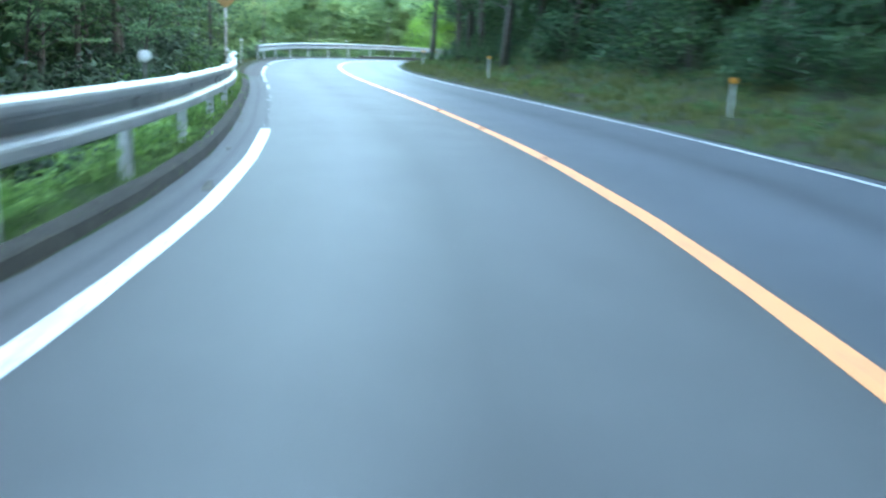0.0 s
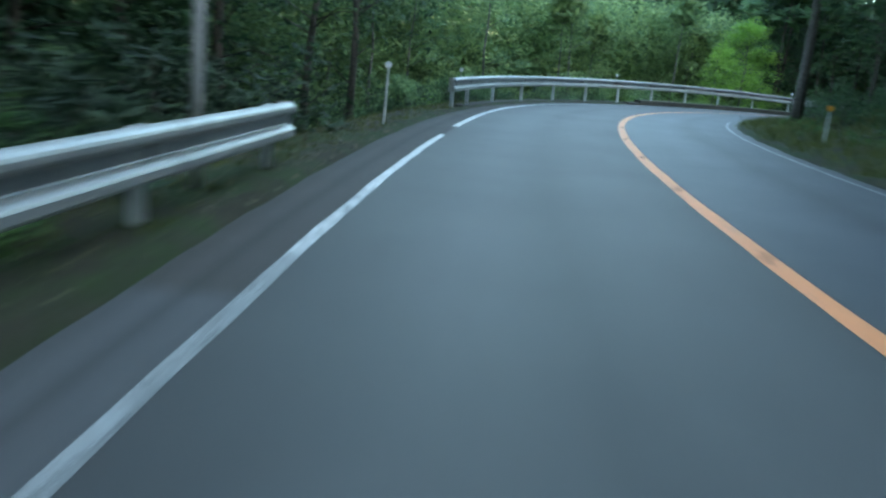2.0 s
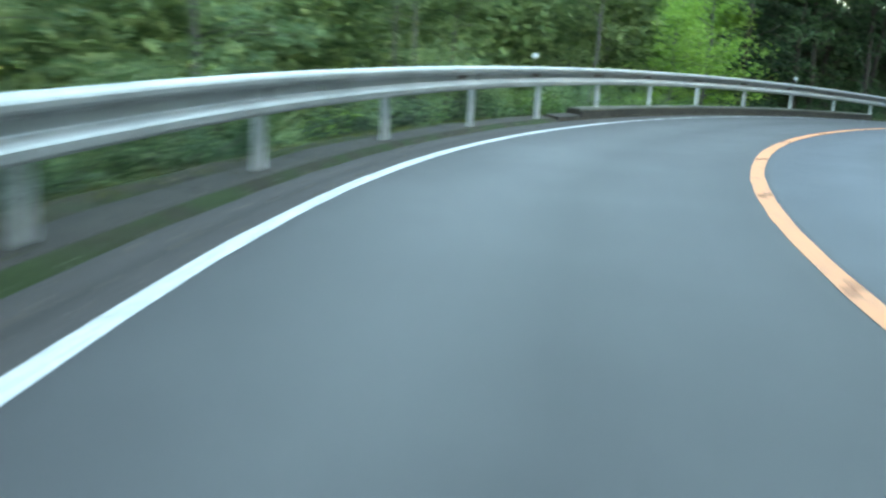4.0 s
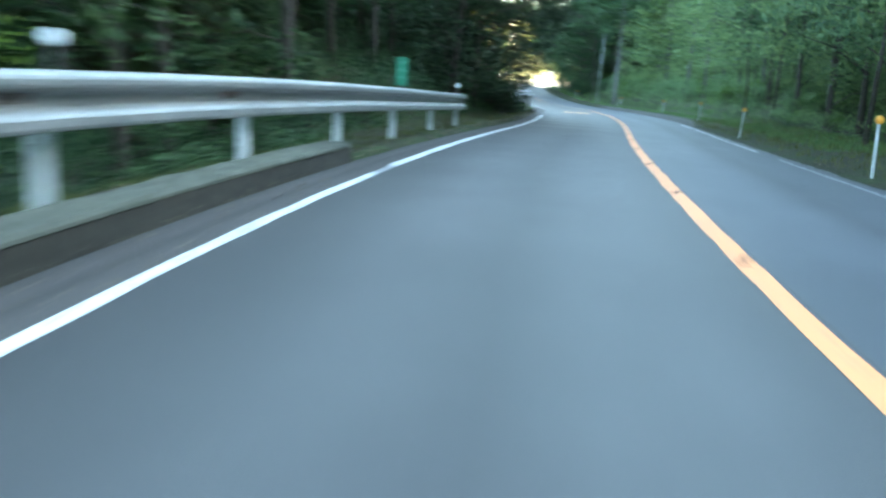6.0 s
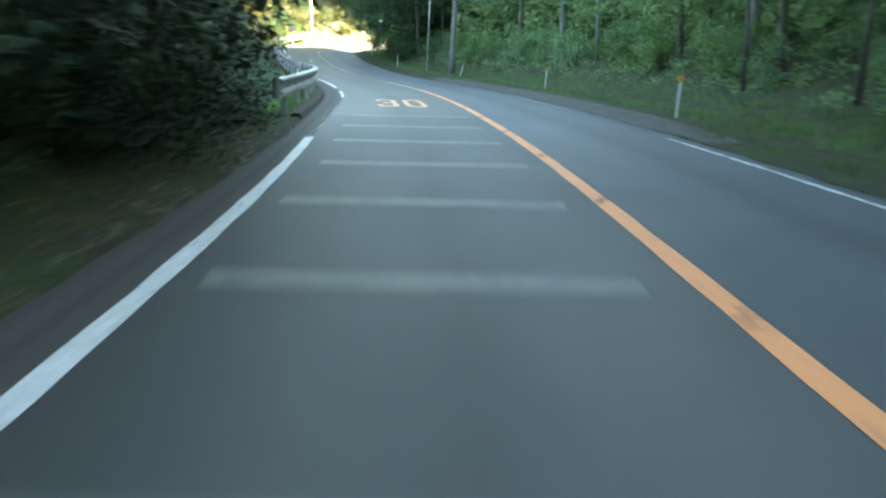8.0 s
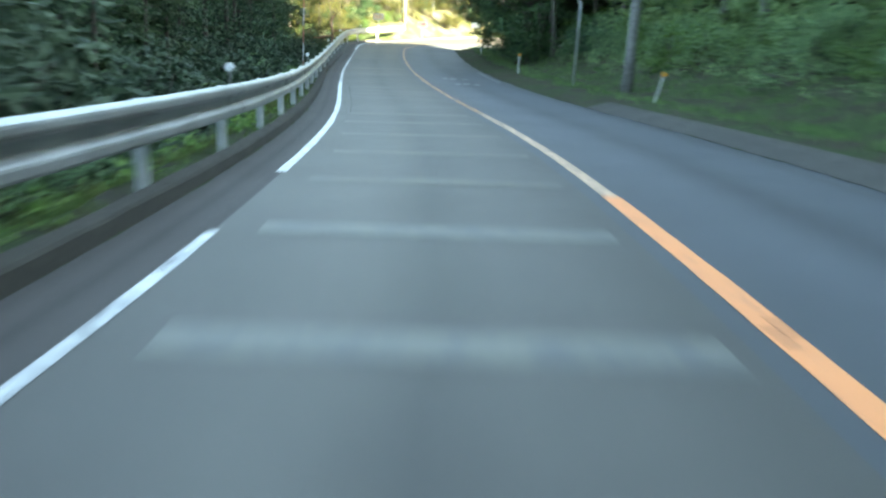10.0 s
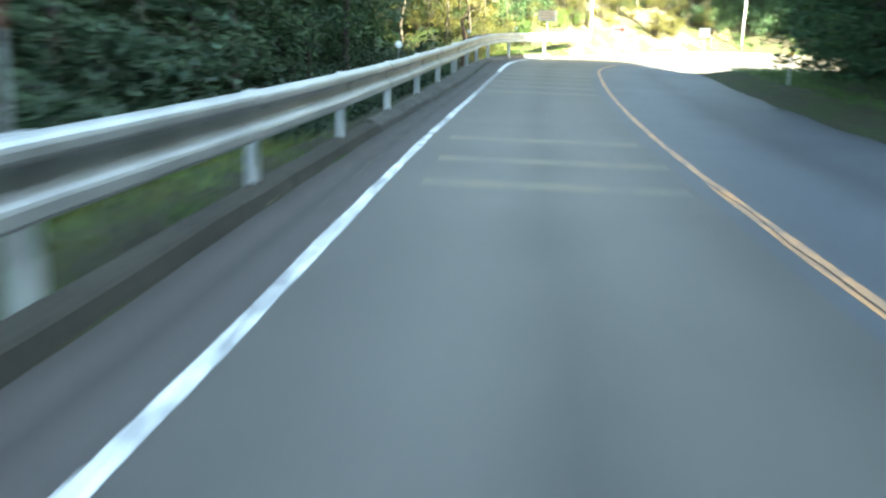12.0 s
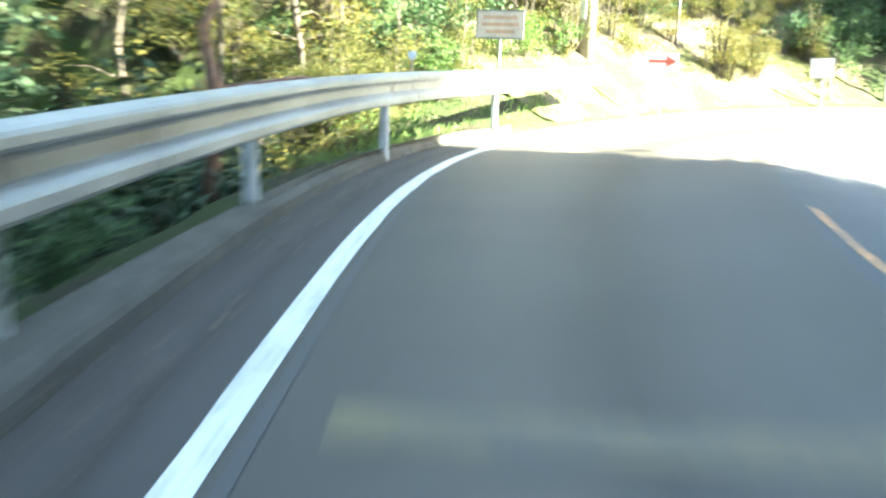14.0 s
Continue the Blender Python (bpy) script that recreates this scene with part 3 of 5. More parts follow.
line_strip("edge_line", 171.0, 181.0, lambda s: left_at(s) - 0.125, 0.05, FLECKS, "ghost of an older white edge line", 0.005)
for s0, s1, w, mat in ((-7.9, 123.4, 0.16, YELLOW_LINE), (123.4, 134.2, 0.14, PALE_YELLOW), (134.2, 152.0, 0.125, FADED_YELLOW), (152.0, 171.0, 0.08, FADED_YELLOW), (171.0, 177.6, 0.08, FADED_YELLOW)):
    line_strip("centre_line", s0, s1, lambda s: -0.5 * float(ease(171, 180, s)), w, mat, "orange-yellow painted centre line" if w > 0.15 else "rubbed thin remains of the yellow centre line", ragged=0.15)
for s0, s1, w, mat in ((-7.9, 26.0, 0.09, WHITE_LINE), (26.0, 48.0, 0.075, FADED_LINE), (52.0, 82.8, 0.09, FADED_LINE), (85.2, 104.0, 0.085, WORN_LINE), (104.0, 112.0, 0.07, FLECKS), (112.0, 119.0, 0.07, FADED_LINE), (119.0, 148.0, 0.07, FLECKS), (148.0, 154.0, 0.08, FADED_LINE)):
    line_strip("edge_line", s0, s1, lambda s: along(RIGHT_LINE, s), w, mat, "thin white edge line beside the verge", ragged=0.25)


def paint_remains(s0, s1, n, seed, mat):
    """Scattered flecks where an edge line has worn away."""
    rng = random.Random(seed)
    pieces = []
    for _ in range(n):
        s, l, w = rng.uniform(s0, s1), rng.uniform(-0.04, 0.04), rng.uniform(0.01, 0.03)
        pieces.append(sweep(s, s + rng.uniform(0.04, 0.22), lambda q: [(left_at(q) + l + w * rng.uniform(0.5, 1), 0.004), (left_at(q) + l - w * rng.uniform(0.5, 1), 0.004)], 0.12, False))
    tagged(new("paint_remains", mesh_of("paint_remains", *joined(*pieces), mat)), "scattered flecks of a worn-off white edge line", "road marking", kind="structure")


paint_remains(4.9, 15.2, 20, 3, DIM_LINE)
paint_remains(103.2, 116.4, 14, 5, FADED_LINE)


def stud_scars(s):
    """Two scuffed pads left on the centre line."""
    scar = tagged(new("road_stud_scar"), "dark reddish scuffed pads on the yellow line", "road marking", kind="structure")
    for d, l in ((0.0, 0.03), (0.16, -0.035)):
        v = [spot(s + d + a, l + b, 0.007) for a, b in ((-0.035, 0.035), (-0.03, -0.04), (0.04, -0.035), (0.035, 0.04))]
        w = [p + Vector((0, 0, 0.004)) for p in v]
        part("pad", mesh_of("pad", v + w, [(4, 5, 6, 7), (0, 1, 5, 4), (1, 2, 6, 5), (2, 3, 7, 6), (3, 0, 4, 7)], SCAR), scar)


for s in list(np.arange(2.2, 122, 3.66)):
    stud_scars(float(s))


def bar(s, l0=2.78, l1=0.36, deep=0.38, mat=None):
    v, f = sweep(s - deep / 2, s + deep / 2, lambda q: [(l0 + jag(q) * 0.8, 0.005), ((l0 + l1) / 2, 0.005), (l1 + jag(q, 7) * 0.8, 0.005)], deep / 2, False)
    tagged(new("rumble_bar", mesh_of("rumble_bar", v, f, mat or BAR_PAINT)), "pale worn slow-down bar across the lane", "road marking", "slow-down bars across the lane", kind="structure")


for s in ([float(a) for a in np.arange(91.6, 109.0, 2.75)] + [119.05, 121.55, 124.05, 126.55, 129.05, 131.4, 133.5]):
    bar(s, mat=BAR_GHOST if s > 122 else BAR_PAINT)
for s in (140.7, 142.1, 143.8, 151.5, 153.0, 154.8, 162.7, 164.3, 165.8, 167.3, 168.9, 170.5, 172.2):
    bar(float(s), 2.62, 0.28, 0.3, BAR_FAINT if s > 150 else BAR_GHOST)


def outline_marking(name, loops, mat, label):
    """Flat paint from quads given as (lateral, along) corners."""
    verts, faces = [], []
    for quad in loops:
        n = len(verts)
        verts += [spot(s, l, 0.006) for l, s in quad]
        faces.append(tuple(range(n, n + len(quad))))
    return tagged(new(name, mesh_of(name, verts, faces, mat)), label, "road marking", kind="structure")


def digit_quads(kind, l_left, s_near, width, length):
    w, d = 0.135, 0.44
    x0, x1 = l_left - w / 2, l_left - width + w / 2
    y0, y1, ym = s_near + d / 2, s_near + length - d / 2, s_near + length * 0.52
    if kind == "0":
        ring_out, ring_in = [], []
        for i in range(28):
            a = 2 * math.pi * i / 28
            c, q = math.cos(a), math.sin(a)
            p = lambda e, r: math.copysign(abs(e) ** r, e)
            mx, my = l_left - width / 2, s_near + length / 2
            ring_out.append((mx + p(c, 0.55) * width / 2, my + p(q, 0.35) * length / 2))
            ring_in.append((mx + p(c, 0.55) * (width / 2 - w), my + p(q, 0.35) * (length / 2 - d)))
        return [[ring_out[i], ring_in[i], ring_in[(i + 1) % 28], ring_out[(i + 1) % 28]] for i in range(28)]
    e = 0.30
    path = [
        [(x0 + w / 2, s_near + 0.9), (x0 + w / 2, y0), (x0 - w / 2, y0), (x0 - w / 2, s_near + 0.9)],
        [(x0 + w / 2, s_near + e), (x0 - 0.08, s_near), (x1 + 0.08, s_near), (x1 - w / 2, s_near + e), (x1 - w / 2, y0 + d / 2), (x0 + w / 2, y0 + d / 2)],
        [(x1 + w / 2, y0 + d / 2), (x1 - w / 2, y0 + d / 2), (x1 - w / 2, ym - 0.35), (x1 - 0.01, ym), (x1 + w / 2 + 0.02, ym - 0.1)],
        [(x0 - w * 0.7, ym - d / 2), (x1 + w / 2, ym - d / 2), (x1 + w * 0.2, ym + d / 2), (x0 - w * 0.7, ym + d / 2)],
        [(x1 + w / 2, ym + 0.05), (x1, ym), (x1 - w / 2, ym + 0.35), (x1 - w / 2, y1 - d / 2), (x1 + w / 2, y1 - d / 2)],
        [(x0 + w / 2, y1 - d / 2), (x1 - w / 2, y1 - d / 2), (x1 - w / 2, y1 + d / 2 - e), (x1 + 0.08, y1 + d / 2), (x0 - 0.08, y1 + d / 2), (x0 + w / 2, y1 + d / 2 - e)],
        [(x0 + w / 2, y1 - 0.62), (x0 - w / 2, y1 - 0.62), (x0 - w / 2, y1 - d / 2), (x0 + w / 2, y1 - d / 2)],
    ]
    return path


outline_marking("speed_marking", digit_quads("3", 2.17, 111.63, 0.55, 3.73) + digit_quads("0", 1.45, 111.63, 0.55, 3.73), NUMERALS, "orange painted speed numerals 30 on the lane")

# worn white specks of an old sign in the other lane
for s, l in ((146.5, -1.05), (146.6, -1.35), (146.5, -1.7), (149.6, -1.25), (149.4, -1.66), (149.7, -0.95)):
    v, f = sweep(s - 0.25, s + 0.25, lambda q: [(l + 0.09, 0.005), (l - 0.09, 0.005)], 0.25, False)
    tagged(new("old_marking", mesh_of("old_marking", v, f, FADED_LINE)), "rubbed white remains of a lane marking", "road marking", kind="structure")
for s, l in ((56.62, 1.865), (56.8, 1.855), (56.98, 1.85), (57.14, 1.84)):
    v, f = sweep(s - 0.022, s + 0.022, lambda q: [(l + 0.008, 0.005), (l - 0.009, 0.005)], 0.12, False)
    tagged(new("scratch", mesh_of("scratch", v, f, FADED_LINE)), "short white scrape on the asphalt", "road marking", kind="structure")
# loose stones on the shoulder
for s, l, r in ((-0.5, 3.42, 0.05), (-0.2, 3.46, 0.04), (6.0, 3.66, 0.035), (2.4, 3.58, 0.03), (163.0, 3.2, 0.03), (170.4, 3.5, 0.035)):
    stone = random.Random(int(s * 10) + 900)
    sv = [(r * stone.uniform(0.7, 1.2) * math.cos(k * math.pi / 3), r * stone.uniform(0.7, 1.2) * math.sin(k * math.pi / 3), z) for z in (-0.004, r * 0.35) for k in range(6)]
    ob = new("stone", mesh_of("stone", sv, [tuple(range(6, 12))] + [(k, (k + 1) % 6, (k + 1) % 6 + 6, k + 6) for k in range(6)], PALE_CONCRETE))
    ob.matrix_basis = facing(s, l, 0.004, stone.uniform(0, 180))
    tagged(ob, "small pale stone lying on the asphalt shoulder", "stone", "loose stones")
# a long crack beside the edge line
v, f = sweep(133.0, 144.5, lambda s: [(left_at(s) - 0.30 + 0.2 * jag(s, 2), 0.003), (left_at(s) - 0.312 + 0.2 * jag(s, 2), 0.003)], 0.25, False)
tagged(new("crack", mesh_of("crack", v, f, CRACK)), "dark lengthwise crack in the asphalt", "crack", kind="structure")

v, f = sweep(131.0, 152.0, lambda s: [(0.02 + 0.35 * jag(s, 6), 0.009), (0.005 + 0.35 * jag(s, 6), 0.009)], 0.25, False)
tagged(new("crack", mesh_of("crack", v, f, CRACK)), "dark crack that wanders along the yellow line", "crack", kind="structure")

# ---------- guard rails ----------
# depth towards the road and height: a rounded lip over a flat face, a deep flat hollow, a narrow ledge and a second flat face
W_BEAM = [(0.0, 0.353), (0.03, 0.351), (0.056, 0.341), (0.075, 0.325), (0.084, 0.305), (0.085, 0.272), (0.078, 0.256), (0.03, 0.236), (0.014, 0.226), (0.008, 0.21), (0.008, 0.146), (0.014, 0.138), (0.05, 0.116), (0.074, 0.098), (0.084, 0.08), (0.085, 0.03), (0.078, 0.012), (0.05, 0.002), (0.0, -0.002)]


def beam_profile(shift):
    def prof(s):
        o, t = along(RAIL, s), along(RAIL_TOP, s)
        front = [(o - d - shift, t - 0.35 + z) for d, z in W_BEAM]
        return front + [(a + 0.007, b) for a, b in reversed(front)]
    return prof


def bolt_mesh():
    v, f = disc(0.018, 0.014, 8, 0.006)
    return mesh_of("bolt", v, f, DULL_STEEL)


BOLT = bolt_mesh()


def guardrail(s0, s1, posts, label, start_cap=True, end_cap=True):
    rail = empty("guardrail", Matrix(), label, "guardrail", "guardrails along the road")
    n = max(1, round((s1 - s0) / 3.0))
    cuts = np.linspace(s0, s1, n + 1)
    for k, (a, b) in enumerate(zip(cuts[:-1], cuts[1:])):
        part("beam", mesh_of("beam", *sweep(a - 0.12 * (k > 0), b, beam_profile(0.009 * (k % 2)), 0.5), STEEL), rail)
    for end, on, way in ((s0, start_cap, -1), (s1, end_cap, 1)):
        if not on:
            continue
        o, t = along(RAIL, end), along(RAIL_TOP, end)
        v, f = [], []
        for i in range(7):
            a = math.pi * i / 6
            back = 0.12 * math.sin(a)
            side = 0.06 - 0.07 * math.cos(a) - 0.03
            for z in (t - 0.355, t - 0.30, t - 0.175, t - 0.05, t + 0.004):
                v.append(spot(end + way * back, o + side, z))
        for i in range(6):
            for j in range(4):
                q = i * 5 + j
                f.append((q, q + 1, q + 6, q + 5))
        part("end_piece", mesh_of("end_piece", v, f, STEEL), rail, "rounded end plate of the rail")
    for s in posts:
        o, t = along(RAIL, s) + 0.075, along(RAIL_TOP, s)
        v, f = tube([spot(s, o, t - 1.15), spot(s, o, t - 0.02), spot(s, o, t - 0.005)], [0.055, 0.055, 0.03], 14)
        post = part("post", mesh_of("post", v, f, POST_PAINT, False), rail)
        v, f = joined(sweep(s - 0.045, s + 0.045, lambda q: [(o + 0.0, t - 0.3), (o + 0.0, t - 0.06), (o - 0.09, t - 0.1), (o - 0.09, t - 0.26)], 0.09))
        part("bracket", mesh_of("bracket", v, f, DULL_STEEL), post)
        th = math.degrees(along(HEADING, s))
        for up in (0.12, 0.235):
            part("bolt", BOLT, rail, m=Matrix.Translation(spot(s, along(RAIL, s) - 0.014 - 0.02, t - up)) @ pose(0, 0, 0, 0, 0, th + 90))
    return rail


guardrail(-7.9, 26.7, [-6.2, -3.3, -0.4, 2.6, 5.65, 8.65, 11.7, 15.5, 19.8, 23.3, 26.3], "weathered grey steel guardrail above grassy verge", False)
plinth_rail = guardrail(40.2, 86.0, [40.6, 42.4, 45.3, 48.2, 51.1, 53.9, 56.6, 59.4, 62.2, 64.9, 67.7, 70.7, 73.7, 76.6, 79.5, 82.6, 85.6], "weathered grey steel guardrail round the bend on a plinth")
guardrail(105.8, 185.5, [float(a) for a in np.arange(107.37, 166, 3.07)] + [166.1, 169.2, 172.3, 175.3, 178.8, 182.4], "long weathered grey steel guardrail beside a drop")


def scuff(s, rail):
    """A dark rusty scrape in the hollow of the beam."""
    def prof(q):
        o, t = along(RAIL, q) - 0.024, along(RAIL_TOP, q) - 0.35
        return [(o - 0.03, t + 0.215), (o + 0.002, t + 0.19), (o + 0.002, t + 0.165), (o + 0.006, t + 0.165), (o + 0.006, t + 0.2), (o - 0.024, t + 0.225)]
    part("scuff", mesh_of("scuff", *sweep(s - 0.05, s + 0.06, prof, 0.06), RUST), rail, "dark rusty scrape")


for s in (53.2, 56.1, 59.0, 61.7, 64.5, 67.3, 70.2, 73.1):
    scuff(s, plinth_rail)
    scuff(s + 0.17, plinth_rail)


# ---------- things beside the road ----------
def delineator(s, high=0.16, label="round white reflector on a short stem clamped to the guardrail"):
    lat, t = along(RAIL, s) + 0.1, along(RAIL_TOP, s)
    ob = empty("delineator", facing(s, lat, t), label, "reflector", "reflectors along the guardrail")
    part("stem", mesh_of("stem", *joined(tube([(0, 0, -0.12), (0, 0, high)], [0.014, 0.014], 8), block(-0.03, 0.03, -0.02, 0.02, -0.12, -0.02)), DULL_STEEL), ob)
    part("reflector_rim", mesh_of("reflector_rim", *disc(0.055, 0.03), WHITE_PLASTIC), ob, m=Matrix.Translation((0, 0, high + 0.03)))
    part("reflector_face", mesh_of("reflector_face", *disc(0.043, 0.012, 20, 0.006), REFLECTOR), ob, m=Matrix.Translation((0, -0.018, high + 0.03)))


for s in (0.6, 16.4, 41.6, 56.4, 70.9, 85.8, 110.3, 126.5, 142.0, 157.6, 170.0, 179.7):
    delineator(s)


def marker_post(s, lat, tall, lean=0.0, cap=True, label="slim white marker post with an orange reflector cap"):
    p = spot(s, lat)
    base = float(ground_height(np.array([p.x]), np.array([p.y]), False)[0]) - along(RZ, s)
    ob = empty("marker_post", facing(s, lat, base - 0.12) @ pose(0, 0, 0, 0, lean, 0), label, "marker post", "marker posts beside the road")
    part("stake", mesh_of("stake", *tube([(0, 0, 0), (0, 0, tall), (0, 0, tall + 0.02)], [0.022, 0.021, 0.012], 10), WHITE_PLASTIC), ob)
    if cap:
        part("reflector_face", mesh_of("reflector_face", *disc(0.055, 0.03, 18, 0.008), ORANGE), ob, "orange round reflector", Matrix.Translation((0, -0.03, tall - 0.02)))
        part("reflector_back", mesh_of("reflector_back", *disc(0.062, 0.02, 18), ORANGE), ob, m=Matrix.Translation((0, -0.012, tall - 0.02)))


for s, lat, tall, lean in ((7.6, -5.05, 0.8, 0), (22.6, -4.45, 0.85, 0), (37.2, -4.1, 0.85, 2), (50.0, -4.5, 0.7, 0), (64.6, -4.0, 0.85, 1), (79.4, -3.2, 1.0, -2), (93.0, -3.25, 1.0, 3), (107.3, -3.8, 0.9, 2), (121.3, -4.23, 0.85, 2), (136.8, -4.6, 0.85, 15), (152.0, -4.2, 0.85, 1), (166.0, -4.3, 0.85, 0)):
    marker_post(s, lat, tall, lean)
p = spot(33.3, 4.38)
ob = empty("marker_post", facing(33.3, 4.38, 0.0) @ pose(0, 0, 0, 0, 1.5, 0), "slim pale marker post with a round white reflector", "marker post", "marker posts beside the road")
part("stake", mesh_of("stake", *tube([(0, 0, -0.1), (0, 0, 1.05)], [0.022, 0.022], 10), WHITE_PLASTIC), ob)
part("reflector_face", mesh_of("reflector_face", *disc(0.06, 0.03, 18, 0.008), REFLECTOR), ob, m=Matrix.Translation((0, -0.025, 1.06)))


def straight_pole(name, s, lat, tall, r0, r1, mat, label, category="pole", bands=None, lean=0.0):
    ob = empty(name, facing(s, lat, 0) @ pose(0, 0, 0, 0, lean, 0), label, category)
    base = -1.2
    if bands:
        cuts = np.arange(0, tall + 0.01, bands[0])
        for i, (a, b) in enumerate(zip(cuts[:-1], cuts[1:])):
            part("band", mesh_of("band", *tube([(0, 0, a if i else base), (0, 0, b)], [r0, r0], 10), bands[1 + i % 2]), ob)
    else:
        part("shaft", mesh_of("shaft", *tube([(0, 0, base), (0, 0, tall)], [r0, r1], 16), mat, True), ob)
    return ob


ob = empty("warning_sign", facing(24.8, 4.42, 0.0), "yellow diamond warning sign, browned for windscreen glare, on a slender grey steel pole", "sign")
part("shaft", mesh_of("shaft", *tube([(0, 0, -1.2), (0, 0, 3.1)], [0.048, 0.048], 16), GALVANISED, True), ob)
dv = [(x, y, z + 0.14) for y in (-0.075, -0.06) for x, z in ((0, 2.02), (0.1, 2.06), (0.36, 2.32), (0.4, 2.42), (0.36, 2.52), (0.1, 2.78), (0, 2.82), (-0.1, 2.78), (-0.36, 2.52), (-0.4, 2.42), (-0.36, 2.32), (-0.1, 2.06))]
plate = part("plate", mesh_of("plate", dv, [tuple(range(12)), tuple(range(23, 11, -1))] + [(i, i + 12, (i + 1) % 12 + 12, (i + 1) % 12) for i in range(12)], VEILED_YELLOW), ob, "yellow diamond plate browned for windscreen glare")
part("clamp", mesh_of("clamp", *joined(block(-0.06, 0.06, -0.058, 0.05, 2.22, 2.27), block(-0.06, 0.06, -0.058, 0.05, 2.57, 2.62)), DULL_STEEL), plate)
straight_pole("snow_pole", 148.0, 4.33, 4.8, 0.024, 0.024, None, "thin snow marker pole in faded red and grey bands", bands=(0.6, FADED_RED, GALVANISED), lean=1.0)
straight_pole("stay_pole", 144.0, -4.45, 6.5, 0.035, 0.03, GALVANISED, "thin grey steel pole on the grassy verge", lean=1.5)
end_pole = straight_pole("utility_pole", 186.9, 5.5, 9.0, 0.2, 0.15, POLE_CONCRETE, "round concrete utility pole at the bend")
for up in (4.2, 5.0, 5.8):
    part("step_bolt", mesh_of("step_bolt", *tube([(-0.28, 0, up), (0.28, 0, up)], [0.01, 0.01], 6), DULL_STEEL), end_pole)
part("name_plate", mesh_of("name_plate", *block(-0.07, 0.07, -0.185, -0.172, 1.9, 2.3), WHITE_PLASTIC), end_pole)
straight_pole("sign_pole", 189.2, 5.6, 3.6, 0.035, 0.035, DARK_STEEL, "thin dark steel pole before the bushes")

# small green plate on the guardrail
ob = empty("green_sign", facing(80.2, along(RAIL, 80.2) + 0.12, along(RAIL_TOP, 80.2)), "small upright green sign plate on the guardrail", "sign")
part("bracket", mesh_of("bracket", *tube([(0, 0.03, -0.3), (0, 0.03, 0.5)], [0.02, 0.02], 8), DULL_STEEL), ob)
plate = part("plate", mesh_of("plate", *block(-0.09, 0.09, -0.006, 0.006, 0.05, 0.5), GREEN_PAINT), ob)
for w, up in ((0.045, 0.42), (0.055, 0.3), (0.04, 0.18)):
    part("lettering", mesh_of("lettering", *block(-w, w, -0.012, -0.007, up - 0.02, up + 0.02), PALE_GREEN), plate, "faint pale green bar of lettering")

# board, arrow, white sign and mirror round the bend
BOARD_TURN = -55.0 - math.degrees(along(HEADING, 183.5))
ob = empty("notice_board", facing(183.5, 4.6, 0.14, BOARD_TURN), "pale weathered notice board with faded orange lettering on a post", "sign")
part("stake", mesh_of("stake", *tube([(0, 0.03, -0.4), (0, 0.03, 1.85)], [0.03, 0.03], 10), DULL_STEEL), ob)
board = part("board", mesh_of("board", *block(-0.4, 0.4, -0.012, 0.012, 1.42, 1.86), SIGN_CREAM), ob)
part("frame", mesh_of("frame", *joined(block(-0.42, 0.42, -0.02, 0.016, 1.86, 1.885), block(-0.42, 0.42, -0.02, 0.016, 1.395, 1.42), block(-0.42, -0.4, -0.02, 0.016, 1.42, 1.86), block(0.4, 0.42, -0.02, 0.016, 1.42, 1.86)), DULL_STEEL), ob)
for up, w in ((1.76, 0.3), (1.64, 0.33), (1.52, 0.26)):
    part("lettering", mesh_of("lettering", *block(-w, w, -0.018, -0.013, up - 0.03, up + 0.03), FADED_ORANGE), board, "faded orange bar of lettering")
ob = empty("arrow_sign", facing(187.0, 3.62, -0.12, 35), "low white sign with a red arrow that points along the bend", "sign")
part("stake", mesh_of("stake", *tube([(0, 0.02, -0.4), (0, 0.02, 1.4)], [0.025, 0.025], 10), DULL_STEEL), ob)
plate = part("plate", mesh_of("plate", *block(-0.34, 0.34, -0.01, 0.01, 1.08, 1.44), SIGN_WHITE), ob)
av = [(-0.28, -0.016, 1.23), (0.08, -0.016, 1.23), (0.08, -0.016, 1.14), (0.29, -0.016, 1.26), (0.08, -0.016, 1.38), (0.08, -0.016, 1.29), (-0.28, -0.016, 1.29)]
part("arrow", mesh_of("arrow", av, [tuple(range(7))], RED_PAINT), plate, "red arrow")
ob = empty("white_sign", facing(191.4, 3.6, -0.26, 55) @ pose(0, 0, 0, 0, -4, 0), "square white sign plate on a stake by the bushes", "sign")
part("stake", mesh_of("stake", *tube([(0, 0.02, -0.4), (0, 0.02, 1.3)], [0.025, 0.025], 10), DULL_STEEL), ob)
part("plate", mesh_of("plate", *block(-0.27, 0.27, -0.01, 0.01, 0.98, 1.44), SIGN_WHITE), ob)
ob = empty("leaning_stake", facing(191.9, 3.9, -0.28, 60) @ pose(0, 0, 0, 0, -9, 0), "weathered grey stake leaning beside the white sign", "stake")
part("stake", mesh_of("stake", *tube([(0, 0, -0.4), (0, 0, 1.05)], [0.03, 0.028], 8), GREY_BARK), ob)
ob = empty("traffic_mirror", facing(193.2, 4.0, -0.44, 62), "round convex traffic mirror on a tall grey pole", "traffic mirror")
part("shaft", mesh_of("shaft", *tube([(0, 0, -0.6), (0, 0, 3.5)], [0.045, 0.045], 14), GALVANISED, True), ob)
part("rim", mesh_of("rim", *disc(0.44, 0.05, 36), FADED_ORANGE), ob, "faded pale orange rim", Matrix.Translation((0, -0.08, 3.55)))
